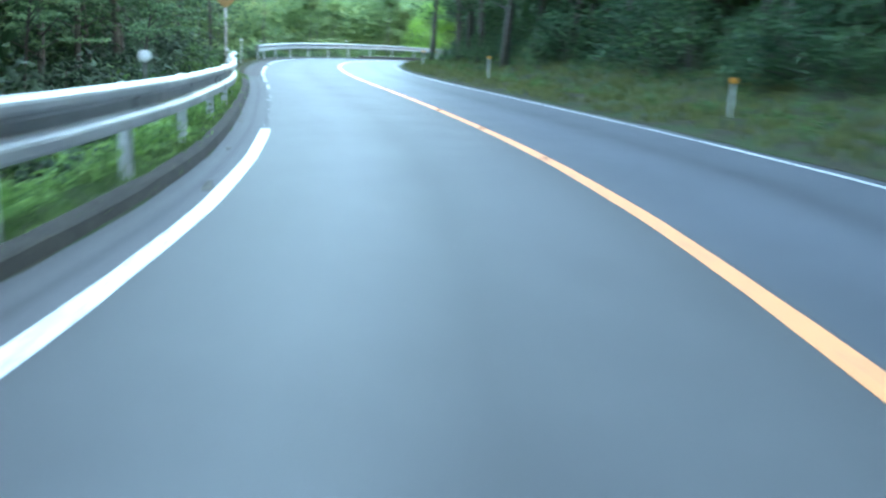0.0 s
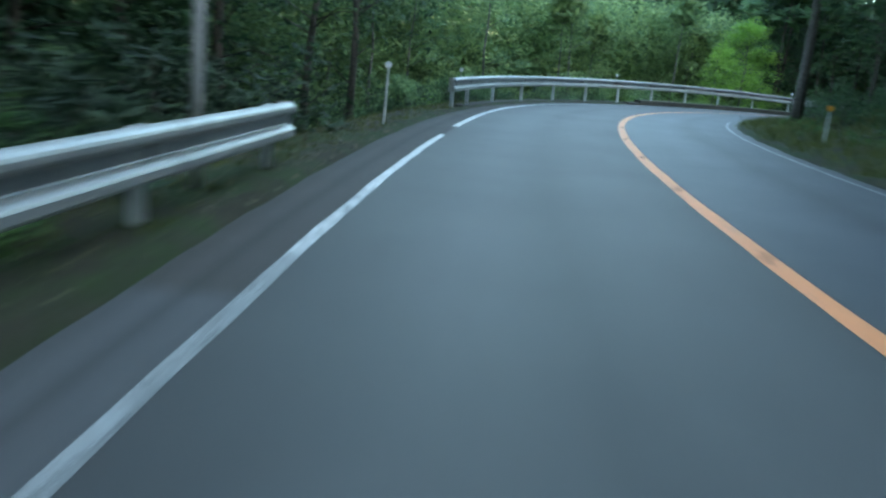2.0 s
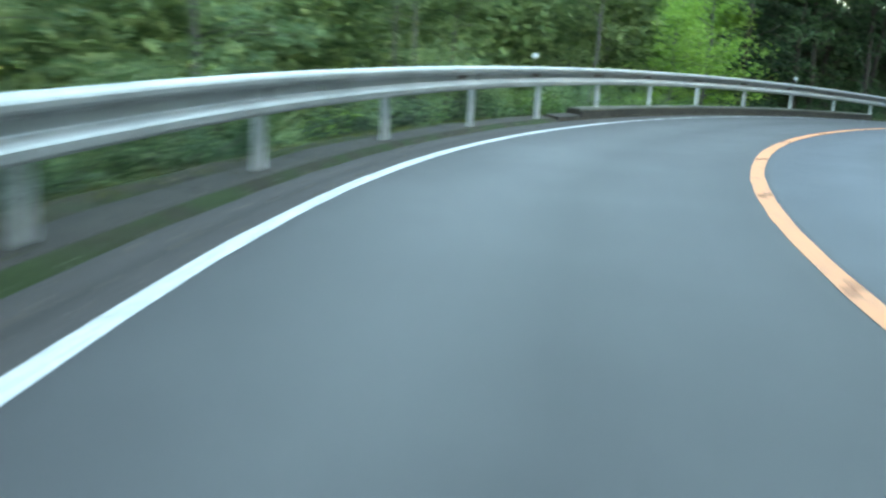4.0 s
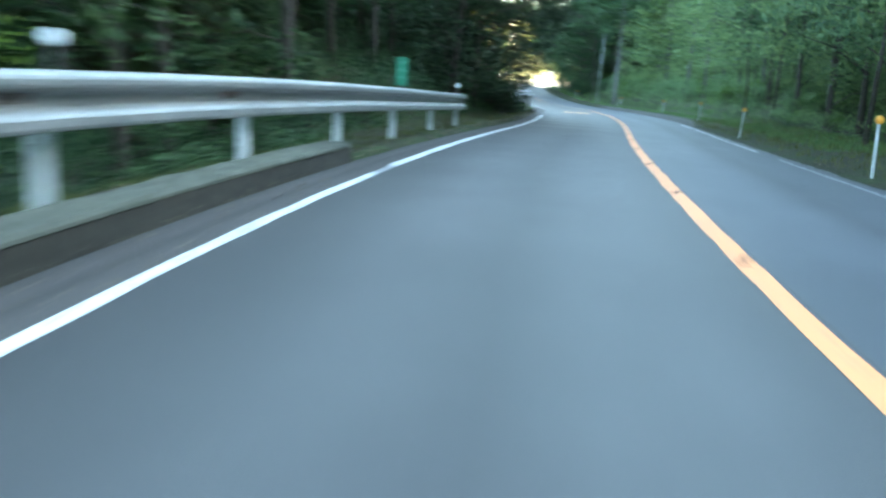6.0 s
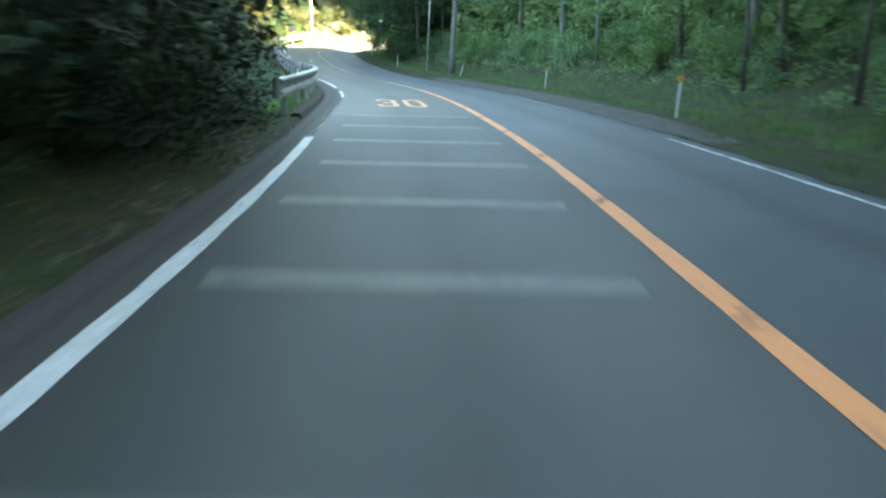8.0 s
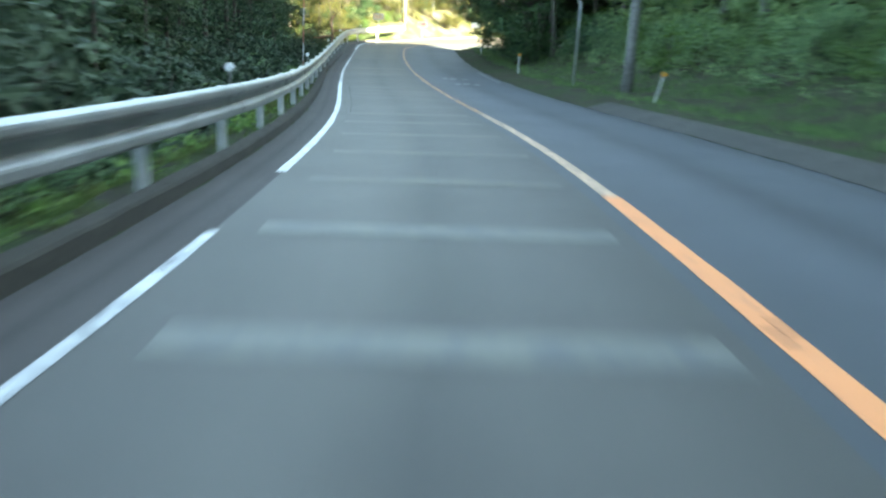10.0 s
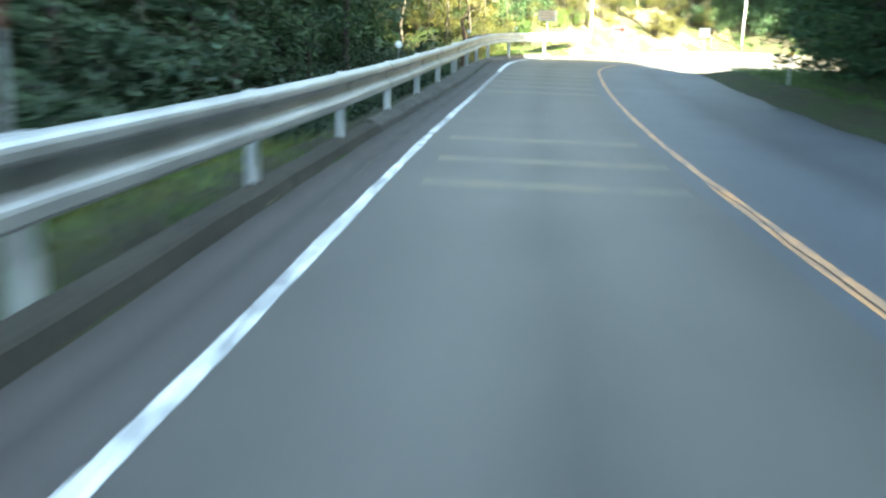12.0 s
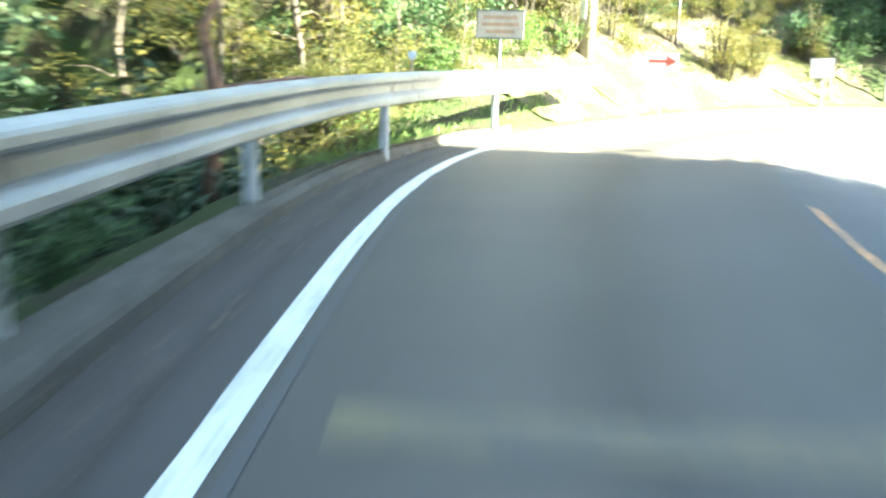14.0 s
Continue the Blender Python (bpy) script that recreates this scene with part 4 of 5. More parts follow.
part("glass", mesh_of("glass", *disc(0.39, 0.02, 36, 0.05), MIRROR, True), ob, "convex mirror", Matrix.Translation((0, -0.11, 3.55)))
part("clamp", mesh_of("clamp", *block(-0.05, 0.05, -0.07, 0.05, 3.45, 3.62), DULL_STEEL), ob)

# ---------- plants ----------
def stuff(name, pieces, mat, label, category):
    tagged(new(name, mesh_of(name, *joined(*pieces), mat)), label, category, kind="stuff")


_rng = np.random.RandomState(11)


def leaf_cloud(centres, radius, count, size, rng, flat=0.7, droop=0.0):
    n = len(centres) * count
    c = np.repeat(np.array(centres, float), count, 0)
    d = rng.normal(size=(n, 3))
    d /= np.linalg.norm(d, axis=1, keepdims=True)
    p = c + d * (radius * rng.uniform(0.05, 1.0, (n, 1)) ** 0.6) * np.array([1, 1, flat])
    a = rng.normal(size=(n, 3)) * np.array([1, 1, 0.55]) + np.array([0, 0, -droop])
    a /= np.linalg.norm(a, axis=1, keepdims=True)
    b = np.cross(a, rng.normal(size=(n, 3)) * 0.5 + np.array([0, 0, 1]))
    b /= np.linalg.norm(b, axis=1, keepdims=True)
    k = size * rng.uniform(0.55, 1.35, (n, 1))
    bend = np.cross(a, b) * k * 0.18
    v = np.stack([p - a * k, p + b * k * 0.45 + bend, p + a * k, p - b * k * 0.45 + bend], 1).reshape(-1, 3)
    f = np.arange(4 * n).reshape(-1, 4)
    return v.tolist(), f.tolist()


def broad_tree(height, rng, leaf, bark, low=0.2, spread=2.6, clumps=34, count=38, size=0.105, top_count=16, top_size=0.5, r0=None, fine=6.0):
    tree = new("tree")
    r0 = r0 or 0.0052 * height + 0.02
    lean = rng.uniform(-0.07, 0.07, 2) * height
    wob = rng.uniform(-0.12, 0.12, (8, 2))

    def at(u):
        w = np.array([np.interp(u * 7, np.arange(8), wob[:, k]) for k in (0, 1)]) * min(1, u * 4)
        return Vector((lean[0] * u * u + w[0], lean[1] * u * u + w[1], height * u * 0.97))

    us = np.linspace(0, 1, 10)
    pieces = [tube([at(u) - Vector((0, 0, 0.3 if u == 0 else 0)) for u in us], [r0 * (1.45 if u == 0 else 1.15 - u * 1.0) + 0.01 for u in us], 9)]
    near, top = [], []
    for _ in range(clumps):
        u = low + (1 - low) * rng.uniform(0, 1) ** 0.9
        a = rng.uniform(0, 2 * math.pi)
        v = (u - low) / (1 - low)
        reach = spread * rng.uniform(0.45, 1.0) * math.sin(math.pi * min(0.96, 0.3 + 0.64 * v))
        st = at(u)
        en = st + Vector((math.cos(a) * reach, math.sin(a) * reach, 0.28 * reach + rng.uniform(-0.4, 0.4)))
        mid = (st + en) / 2 + Vector((0, 0, 0.1 * reach))
        pieces.append(tube([st, mid, en], [r0 * 0.3, r0 * 0.17, r0 * 0.06], 3))
        group = near if u * height < fine else top
        group += [tuple(en), tuple(mid + Vector(rng.uniform(-0.5, 0.5, 3)))]
    part("trunk", mesh_of("trunk", *joined(*pieces), bark, True), tree)
    clouds = []
    if near:
        clouds.append(leaf_cloud(near, spread * 0.34, count, size, rng, 0.5, 0.15))
    if top:
        clouds.append(leaf_cloud(top, spread * 0.42, top_count, top_size, rng, 0.6))
    part("crown", mesh_of("crown", *joined(*clouds), leaf), tree)
    return tree


def cedar(height, rng, r0=0.11):
    """A conifer with layered, drooping sprays."""
    tree = new("tree")
    us = np.linspace(0, 1, 8)
    pieces = [tube([(0, 0, height * u - (0.3 if u == 0 else 0)) for u in us], [r0 * (1.4 if u == 0 else 1.1 - u) + 0.01 for u in us], 9)]
    near, top = [], []
    for _ in range(70):
        u = rng.uniform(0.08, 1.0)
        a = rng.uniform(0, 2 * math.pi)
        reach = (1 - u) * 2.2 + 0.7
        st = Vector((0, 0, height * u))
        en = st + Vector((math.cos(a) * reach, math.sin(a) * reach, -0.25 * reach + rng.uniform(-0.15, 0.3)))
        pieces.append(tube([st, (st + en) / 2 + Vector((0, 0, 0.12)), en], [0.014, 0.01, 0.005], 3))
        g = near if u * height < 10 else top
        g += [tuple(st.lerp(en, k)) for k in (0.3, 0.55, 0.8, 1.0)]
    part("trunk", mesh_of("trunk", *joined(*pieces), BARK, True), tree)
    clouds = [leaf_cloud(near, 0.42, 26, 0.085, rng, 0.4, 0.6), leaf_cloud(top, 0.7, 8, 0.36, rng, 0.5, 0.4)]
    part("crown", mesh_of("crown", *joined(*clouds), NEEDLE), tree)
    return tree


def bush_plant(size, rng, leaf, clumps=17, count=62, leaf_size=0.05, tall=1.0):
    bush = new("bush")
    ends, pieces = [], []
    for _ in range(clumps):
        a, r = rng.uniform(0, 2 * math.pi), size * rng.uniform(0.05, 0.85)
        e = (math.cos(a) * r, math.sin(a) * r, tall * size * rng.uniform(0.15, 1.1) * (1.1 - 0.5 * r / size))
        pieces.append(tube([(e[0] * 0.15, e[1] * 0.15, -0.15), (e[0] * 0.6, e[1] * 0.6, e[2] * 0.6), e], [0.018, 0.012, 0.005], 3))
        ends.append(e)
    part("branching", mesh_of("branching", *joined(*pieces), BARK), bush)
    part("foliage", mesh_of("foliage", *leaf_cloud(ends, size * 0.34, count, leaf_size, rng, 0.75, 0.2), leaf), bush)
    return bush


def land_at(p):
    return float(ground_height(np.array([p.x]), np.array([p.y]), False)[0])


def clear_of_road(p, gap):
    i, lat = lay_of(np.array([p.x]), np.array([p.y]))
    s, lat = float(ROAD_S[i[0]]), float(lat[0])
    return lat > along(KERB, s) + gap if lat > 0 else -lat > -along(RIGHT_LINE, s) + gap


def plant(kinds, s, lat, rng, label, category, group, scale=1.0, sink=0.1, gap=1.2):
    p = spot(s, lat)
    if not clear_of_road(p, gap):
        return None
    p.z = land_at(p) - sink
    src = kinds[rng.randint(len(kinds))]
    ob = copy_thing(src, Matrix.Translation(p) @ pose(0, 0, 0, rng.uniform(-3, 3), rng.uniform(-3, 3), rng.uniform(0, 360)))
    k = scale * rng.uniform(0.82, 1.18)
    ob.scale = (k, k, k)
    return tagged(ob, label, category, group)


def drop_source(obs):
    for ob in obs:
        for o in (*ob.children_recursive, ob):
            bpy.data.objects.remove(o)


EDGE_MID = [broad_tree(h, _rng, LEAF_MID, GREY_BARK, 0.1, 2.7) for h in (11, 12, 13)]
EDGE_DARK = [broad_tree(h, _rng, LEAF_DARK, BARK, 0.1, 2.9) for h in (12, 13, 14)]
EDGE_SOFT = [broad_tree(h, _rng, LEAF_SOFT_HAZY, GREY_BARK, 0.12, 2.8) for h in (11, 13)]
DROP_DARK = [broad_tree(h, _rng, LEAF_DARK, BARK, 0.1, 2.9, fine=10.5) for h in (13, 14)]
DROP_SOFT = [broad_tree(h, _rng, LEAF_SOFT_HAZY, GREY_BARK, 0.1, 2.9, 40, fine=10.5) for h in (12, 13)]
SLIM = [broad_tree(h, _rng, m, BARK, 0.2, 2.6, r0=0.036) for h, m in ((13, LEAF_DARK), (14, LEAF_MID), (12, LEAF_DARK))]
CEDARS = [cedar(h, _rng) for h in (13, 15)]
FRESH = [broad_tree(6.0, _rng, LEAF_LIGHT, GREY_BARK, 0.12, 1.9, 44, 60, 0.07)]
BUSH_DARK = [bush_plant(1.0, _rng, LEAF_DARK) for _ in range(3)]
BUSH_SHADED = [bush_plant(1.0, _rng, LEAF_SHADED) for _ in range(2)]
BUSH_NEEDLE = [bush_plant(1.0, _rng, NEEDLE_PALE, 20, 80, 0.045, 1.3) for _ in range(2)]
BUSH_MID = [bush_plant(1.0, _rng, LEAF_MID) for _ in range(3)]
BUSH_SOFT = [bush_plant(1.0, _rng, LEAF_SOFT_HAZY) for _ in range(2)]
BUSH_LIGHT = [bush_plant(1.0, _rng, LEAF_LIGHT, 14, 60, 0.055)]
BUSH_GOLD = [bush_plant(k, _rng, LEAF_GOLD, c, 90, 0.036, h) for k, c, h in ((1.1, 22, 1.7), (1.0, 24, 1.1), (0.8, 20, 2.4))]
GOLD_TREES = [broad_tree(h, _rng, LEAF_GOLD, BARK, 0.08, 1.5, 30, 60, 0.045) for h in (5.0, 6.5)]

def thicket(s0, s1, step, lat0, lat1, kinds, words, scale=1.0, gap=1.2):
    """A tangle of bushes too close-grown to count, as one mesh for the stems and one for the leaves of each colour."""
    heaps = {}
    for s in np.arange(s0, s1, step):
        p = spot(s + r2.uniform(-step, step) * 0.45, r2.uniform(lat0, lat1))
        src = kinds[r2.randint(len(kinds))]
        a, k = r2.uniform(0, 6.283), scale * r2.uniform(0.75, 1.25)
        if not clear_of_road(p, gap):
            continue
        place = np.array((p.x, p.y, land_at(p) - 0.1))
        turn = np.array(((math.cos(a), math.sin(a), 0), (-math.sin(a), math.cos(a), 0), (0, 0, 1))) * k
        for piece in src.children:
            me = piece.data
            co = np.empty(len(me.vertices) * 3)
            me.vertices.foreach_get("co", co)
            v = (co.reshape(-1, 3) @ turn + place).tolist()
            heaps.setdefault(me.materials[0].name, []).append((v, [tuple(q.vertices) for q in me.polygons]))
    for name, pieces in heaps.items():
        stuff("thicket", pieces, bpy.data.materials[name], "tangled stems of " + words if name == "bark" else words, "bushes")


DARK_WORDS, MID_WORDS = "tall dark leafy forest tree at the roadside", "tall grey-barked forest tree with mid-green leaves"
SLIM_WORDS, CEDAR_WORDS = "slim dark-trunked forest tree with a high crown", "dark conifer with drooping layered sprays"
r2 = np.random.RandomState(5)


def stand(s0, s1, step, lat0, lat1, kinds, words, category, group, gap=1.2, scale=1.0):
    for s in np.arange(s0, s1, step):
        plant(kinds, s + r2.uniform(-step, step) * 0.45, r2.uniform(lat0, lat1), r2, words, category, group, scale, 0.1, gap)


# left of the road
stand(-6, 24, 3.6, 8.0, 11.0, DROP_DARK, DARK_WORDS, "tree", "trees left of the road")
stand(22, 44, 2.8, 6.4, 10.0, DROP_DARK, DARK_WORDS, "tree", "trees left of the road")
stand(42, 76, 3.0, 8.4, 12.0, DROP_SOFT, MID_WORDS, "tree", "trees left of the road", scale=0.62)
stand(74, 104, 2.8, 6.3, 8.2, EDGE_DARK, DARK_WORDS, "tree", "trees left of the road")
stand(74, 104, 3.6, 9.0, 13.0, CEDARS, CEDAR_WORDS, "tree", "trees left of the road")
stand(107, 152, 2.7, 8.0, 9.8, CEDARS, CEDAR_WORDS, "tree", "trees left of the road", scale=0.62)
stand(152, 176, 2.7, 7.6, 9.4, CEDARS, CEDAR_WORDS, "tree", "trees left of the road")
stand(104, 152, 4.2, 10.0, 14.0, DROP_DARK, DARK_WORDS, "tree", "trees left of the road", scale=0.7)
stand(152, 178, 3.6, 9.0, 13.0, DROP_DARK, DARK_WORDS, "tree", "trees left of the road")
# right of the road
stand(-7, 24, 3.2, -10.5, -8.2, EDGE_DARK, DARK_WORDS, "tree", "trees right of the road", scale=1.2)
stand(24, 44, 3.0, -8.2, -5.8, EDGE_DARK, DARK_WORDS, "tree", "trees right of the road", scale=1.2)
stand(44, 74, 3.4, -9.0, -6.4, EDGE_DARK, DARK_WORDS, "tree", "trees right of the road", scale=0.75)
stand(-7, 46, 3.8, -13.5, -9.5, EDGE_DARK, DARK_WORDS, "tree", "trees right of the road", scale=1.2)
stand(74, 112, 4.6, -8.0, -5.2, SLIM, SLIM_WORDS, "tree", "trees right of the road", scale=1.15)
stand(74, 112, 5.0, -16.0, -11.0, EDGE_MID, MID_WORDS, "tree", "trees right of the road", scale=1.2)
stand(96, 134, 7.0, -9.0, -7.4, EDGE_SOFT, MID_WORDS, "tree", "trees right of the road", 1.6)
stand(112, 154, 6.0, -12.0, -9.5, EDGE_SOFT, MID_WORDS, "tree", "trees right of the road", scale=1.2)
stand(154, 173, 3.4, -10.5, -8.0, EDGE_DARK, DARK_WORDS, "tree", "trees right of the road", scale=1.2)
stand(104, 156, 4.6, -16.0, -12.5, EDGE_SOFT, MID_WORDS, "tree", "trees right of the road", scale=1.2)
stand(156, 176, 2.8, -15.0, -10.5, EDGE_DARK, DARK_WORDS, "tree", "trees right of the road", scale=1.2)
stand(156, 176, 2.2, -11.0, -7.0, EDGE_DARK, DARK_WORDS, "tree", "trees right of the road", scale=1.45)
stand(160, 178, 2.4, -20.0, -11.0, EDGE_DARK, DARK_WORDS, "tree", "trees right of the road", scale=1.45)


for s, lat in ((178.5, -9.4), (180.8, -10.2), (182.8, -9.6)):
    plant(EDGE_DARK, s, lat, r2, "tall dark tree inside the sharp bend", "tree", "trees right of the road", 1.2)


def arching_tree(s, lat, tall, reach, low, bare, slope, leaf, words, count=150, size=0.1, deep=2.2):
    """A tree beside the road whose leafy boughs hang over it."""
    way = 1 if lat > 0 else -1
    base = spot(s, lat)
    base.z = land_at(base) - 0.1
    drop = along(RZ, s) - base.z
    tree = empty("tree", Matrix.Translation(base) @ pose(0, 0, 0, 0, 0, math.degrees(along(HEADING, s))), words, "tree", "trees hanging over the road")
    us = np.linspace(0, 1, 8)
    pieces = [tube([(way * 0.5 * u * u * reach * 0.4, 0.2 * math.sin(4 * u), tall * u - (0.3 if u == 0 else 0)) for u in us], [0.09 * (1.4 if u == 0 else 1.1 - u) + 0.01 for u in us], 9)]
    ends = []
    while len(ends) < count:
        x, y, z = r2.uniform(-1.8, reach), r2.uniform(-deep, deep), r2.uniform(0.2, tall)
        if z < drop + low + max(0.0, x - bare) * slope + 0.25:
            continue
        ends.append((way * x, y, z))
        if len(ends) % 9 == 0:
            u = max(0.1, min(0.9, z / tall - 0.12))
            st = (way * 0.5 * u * u * reach * 0.4, 0.2 * math.sin(4 * u), tall * u)
            pieces.append(tube([st, ((st[0] + way * x) / 2, y / 2, (st[2] + z) / 2 + 0.2), (way * x, y, z)], [0.03, 0.02, 0.006], 5))
    part("trunk", mesh_of("trunk", *joined(*pieces), BARK, True), tree)
    part("crown", mesh_of("crown", *leaf_cloud(ends, 0.55, 30, size, r2, 0.6, 0.3), leaf), tree)


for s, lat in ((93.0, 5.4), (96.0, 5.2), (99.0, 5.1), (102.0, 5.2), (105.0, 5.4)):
    arching_tree(s, lat, 8.5, 4.6, 0.6, 1.2, 1.9, LEAF_SHADED, "leafy tree with shade-dark leaves that hangs over the lane", 240)
for s, lat in ((156.5, -6.6), (159.5, -6.5), (162.5, -6.5), (165.5, -6.7), (168.5, -7.0), (171.5, -7.6), (174.0, -8.6)):
    arching_tree(s, lat, 9.0, 5.6 if s < 166 else 3.0, 0.3, 2.0, 1.15, LEAF_DARK, "dark leafy tree that hangs over the verge before the bend", 170, 0.12)
for s, lat, tall in ((80.5, -6.2, 7.0), (84.5, -6.4, 7.5), (89.0, -6.3, 8.0), (94.0, -6.8, 8.0), (99.5, -7.2, 8.0), (105.0, -7.4, 8.5), (111.0, -7.6, 8.5), (118.0, -7.8, 8.0)):
    arching_tree(s, lat, tall, 3.0, 1.3 if s < 100 else 2.0, -0.5, 0.4, LEAF_SOFT_HAZY, "leafy roadside tree with soft green hanging boughs", 120, 0.11, 2.6)


def young_maple(s, lat, words):
    """A slender tree from the slope whose flat sprays of leaves reach towards the guardrail."""
    base = spot(s, lat)
    base.z = land_at(base) - 0.1
    drop = along(RZ, s) - base.z
    tree = empty("tree", Matrix.Translation(base) @ pose(0, 0, 0, 0, 0, math.degrees(along(HEADING, s))), words, "tree", "trees left of the road")
    stem = lambda u: (0.55 * u * u, 0.08 * math.sin(5 * u), (drop + 2.9) * u)
    pieces = [tube([stem(u) for u in np.linspace(0, 1, 9)], [0.045 - 0.035 * u for u in np.linspace(0, 1, 9)], 8)]
    ends = []
    for i in range(15):
        up = 1.1 + 1.75 * i / 14 + r2.uniform(-0.06, 0.06)
        u = (drop + up - 0.35) / (drop + 2.9)
        root, turn, far = stem(u), r2.uniform(-2.0, 2.0), r2.uniform(0.8, 1.35) * (1.15 - 0.25 * i / 14)
        tip = (root[0] + math.cos(turn) * far, root[1] + math.sin(turn) * far, drop + up)
        mid = ((root[0] + tip[0]) / 2, (root[1] + tip[1]) / 2, (root[2] + tip[2]) / 2 + 0.16)
        pieces.append(tube([root, mid, tip], [0.014, 0.009, 0.004], 5))
        for k in np.linspace(0.3, 1.05, 7):
            ends.append(tuple(root[j] * (1 - k) + tip[j] * k + (r2.uniform(-0.2, 0.2) if j < 2 else 0.14 * math.sin(3.1 * min(k, 1.0))) for j in range(3)))
    part("trunk", mesh_of("trunk", *joined(*pieces), BARK, True), tree)
    part("crown", mesh_of("crown", *leaf_cloud(ends, 0.2, 26, 0.05, r2, 0.22, 0.1), LEAF_SOFT_HAZY), tree)


young_maple(14.4, 6.1, "young maple with flat sprays of soft green leaves behind the guardrail")
young_maple(8.6, 7.4, "young maple with flat sprays of soft green leaves on the slope")
# unseen trees added behind the start, closing off light from there
for x, y in ((-6, -14), (-1.5, -17), (3, -15), (7, -13), (11, -10), (-10, -12), (0, -24), (8, -21), (14, -16)):
    ob = copy_thing(EDGE_DARK[int(abs(x)) % 3], Matrix.Translation((x, y, land_at(Vector((x, y, 0))) - 0.1)))
    tagged(ob, DARK_WORDS, "tree", "trees right of the road")
# trees up the hill beyond the bend
stand(180, 200, 0.8, 12.5, 20.0, CEDARS, CEDAR_WORDS, "tree", "trees beyond the bend", scale=1.25)
stand(197, 224, 1.9, 7.5, 17.0, EDGE_DARK, DARK_WORDS, "tree", "trees beyond the bend", 2.6, 1.3)
stand(197, 222, 1.2, 6.2, 8.5, BUSH_DARK, "dark leafy bush on the shaded bank beyond the bend", "bush", "bushes beyond the bend", 1.7, 1.3)

BUSH_WORDS, GOLD_WORDS = "leafy green roadside bush", "sunlit yellow-green bush on the bank beyond the bend"
stand(-7, 24, 1.7, 5.2, 6.6, BUSH_MID + BUSH_DARK + BUSH_DARK, BUSH_WORDS, "bush", "bushes left of the road", 0.9, 1.2)
thicket(-7, 34, 0.8, 6.6, 8.6, BUSH_SHADED, "tangled bushes with shade-dark leaves on the slope below the road", 1.9)
stand(24, 46, 2.2, 5.8, 7.8, BUSH_DARK, BUSH_WORDS, "bush", "bushes left of the road", 1.4)
stand(44, 58, 1.0, 5.4, 6.6, BUSH_DARK + BUSH_SHADED, BUSH_WORDS, "bush", "bushes left of the road", 0.9, 0.8)
stand(46, 60, 1.4, 7.0, 8.0, BUSH_SOFT + BUSH_LIGHT, BUSH_WORDS, "bush", "bushes left of the road", 1.0, 1.3)
stand(58, 69, 1.0, 5.6, 6.8, BUSH_SOFT + BUSH_MID, BUSH_WORDS, "bush", "bushes left of the road", 1.0, 0.9)
thicket(42, 64, 0.75, 7.0, 9.2, BUSH_SOFT, "soft green bushes on the slope below the bend", 1.35)
thicket(64, 70, 0.8, 7.2, 9.6, BUSH_SOFT, "leafy green bushes behind the young maples", 1.5)
thicket(70, 78, 0.7, 6.2, 9.2, BUSH_DARK + BUSH_SHADED, "bushes with dark and shade-dark leaves on the slope below the guardrail", 1.3)
stand(97.5, 105.6, 0.9, 4.5, 5.3, BUSH_SHADED, "bush with shade-dark leaves that leans over the shoulder", "bush", "bushes left of the road", 0.3, 1.15)
stand(75, 82, 1.5, 7.6, 9.8, BUSH_DARK, BUSH_WORDS, "bush", "bushes left of the road", 1.0, 2.2)
stand(76, 104, 1.6, 5.4, 8.0, BUSH_DARK, BUSH_WORDS, "bush", "bushes left of the road")
stand(108, 150, 2.4, 5.5, 6.6, BUSH_DARK + BUSH_DARK + BUSH_SOFT, BUSH_WORDS, "bush", "bushes left of the road", 1.6, 1.1)
thicket(107, 124, 0.8, 6.6, 8.2, BUSH_DARK, "leafy bushes on the slope behind the guardrail", 1.6)
thicket(106, 128, 0.5, 7.4, 9.0, BUSH_NEEDLE, "feathery conifer saplings behind the guardrail", 2.7)
thicket(124, 180, 0.6, 6.9, 8.6, BUSH_SHADED, "bushes with shade-dark leaves on the slope behind the guardrail", 2.2)
thicket(150, 178, 0.5, 6.0, 9.5, BUSH_SHADED + BUSH_DARK, "bushes with dark and shade-dark leaves on the drop behind the guardrail", 1.2)
stand(180, 184, 1.0, 5.9, 8.0, BUSH_GOLD + BUSH_DARK, GOLD_WORDS, "bush", "bushes beyond the bend", 1.4, 0.9)
stand(-7, 24, 2.2, -9.0, -6.6, BUSH_DARK, BUSH_WORDS, "bush", "bushes right of the road", 1.6)
stand(6, 46, 1.9, -9.0, -7.2, BUSH_DARK, BUSH_WORDS, "bush", "bushes right of the road", 2.2, 1.7)
stand(24, 74, 2.4, -7.5, -5.2, BUSH_DARK, BUSH_WORDS, "bush", "bushes right of the road")
stand(74, 108, 3.2, -9.5, -5.4, BUSH_MID, BUSH_WORDS, "bush", "bushes right of the road", 1.2, 0.8)
thicket(104, 160, 0.9, -9.8, -6.8, BUSH_SOFT + BUSH_SOFT + BUSH_MID, "soft green undergrowth along the foot of the slope", 1.15)
stand(152, 170, 1.4, -7.5, -5.4, BUSH_DARK, BUSH_WORDS, "bush", "bushes right of the road", 1.2, 1.3)
stand(181.5, 187.0, 0.4, 4.9, 6.8, BUSH_GOLD + BUSH_MID, GOLD_WORDS, "bush", "bushes beyond the bend", 1.2, 0.85)
stand(186.4, 189.6, 0.35, 5.2, 7.4, BUSH_GOLD, GOLD_WORDS, "bush", "bushes beyond the bend", 1.6, 0.75)
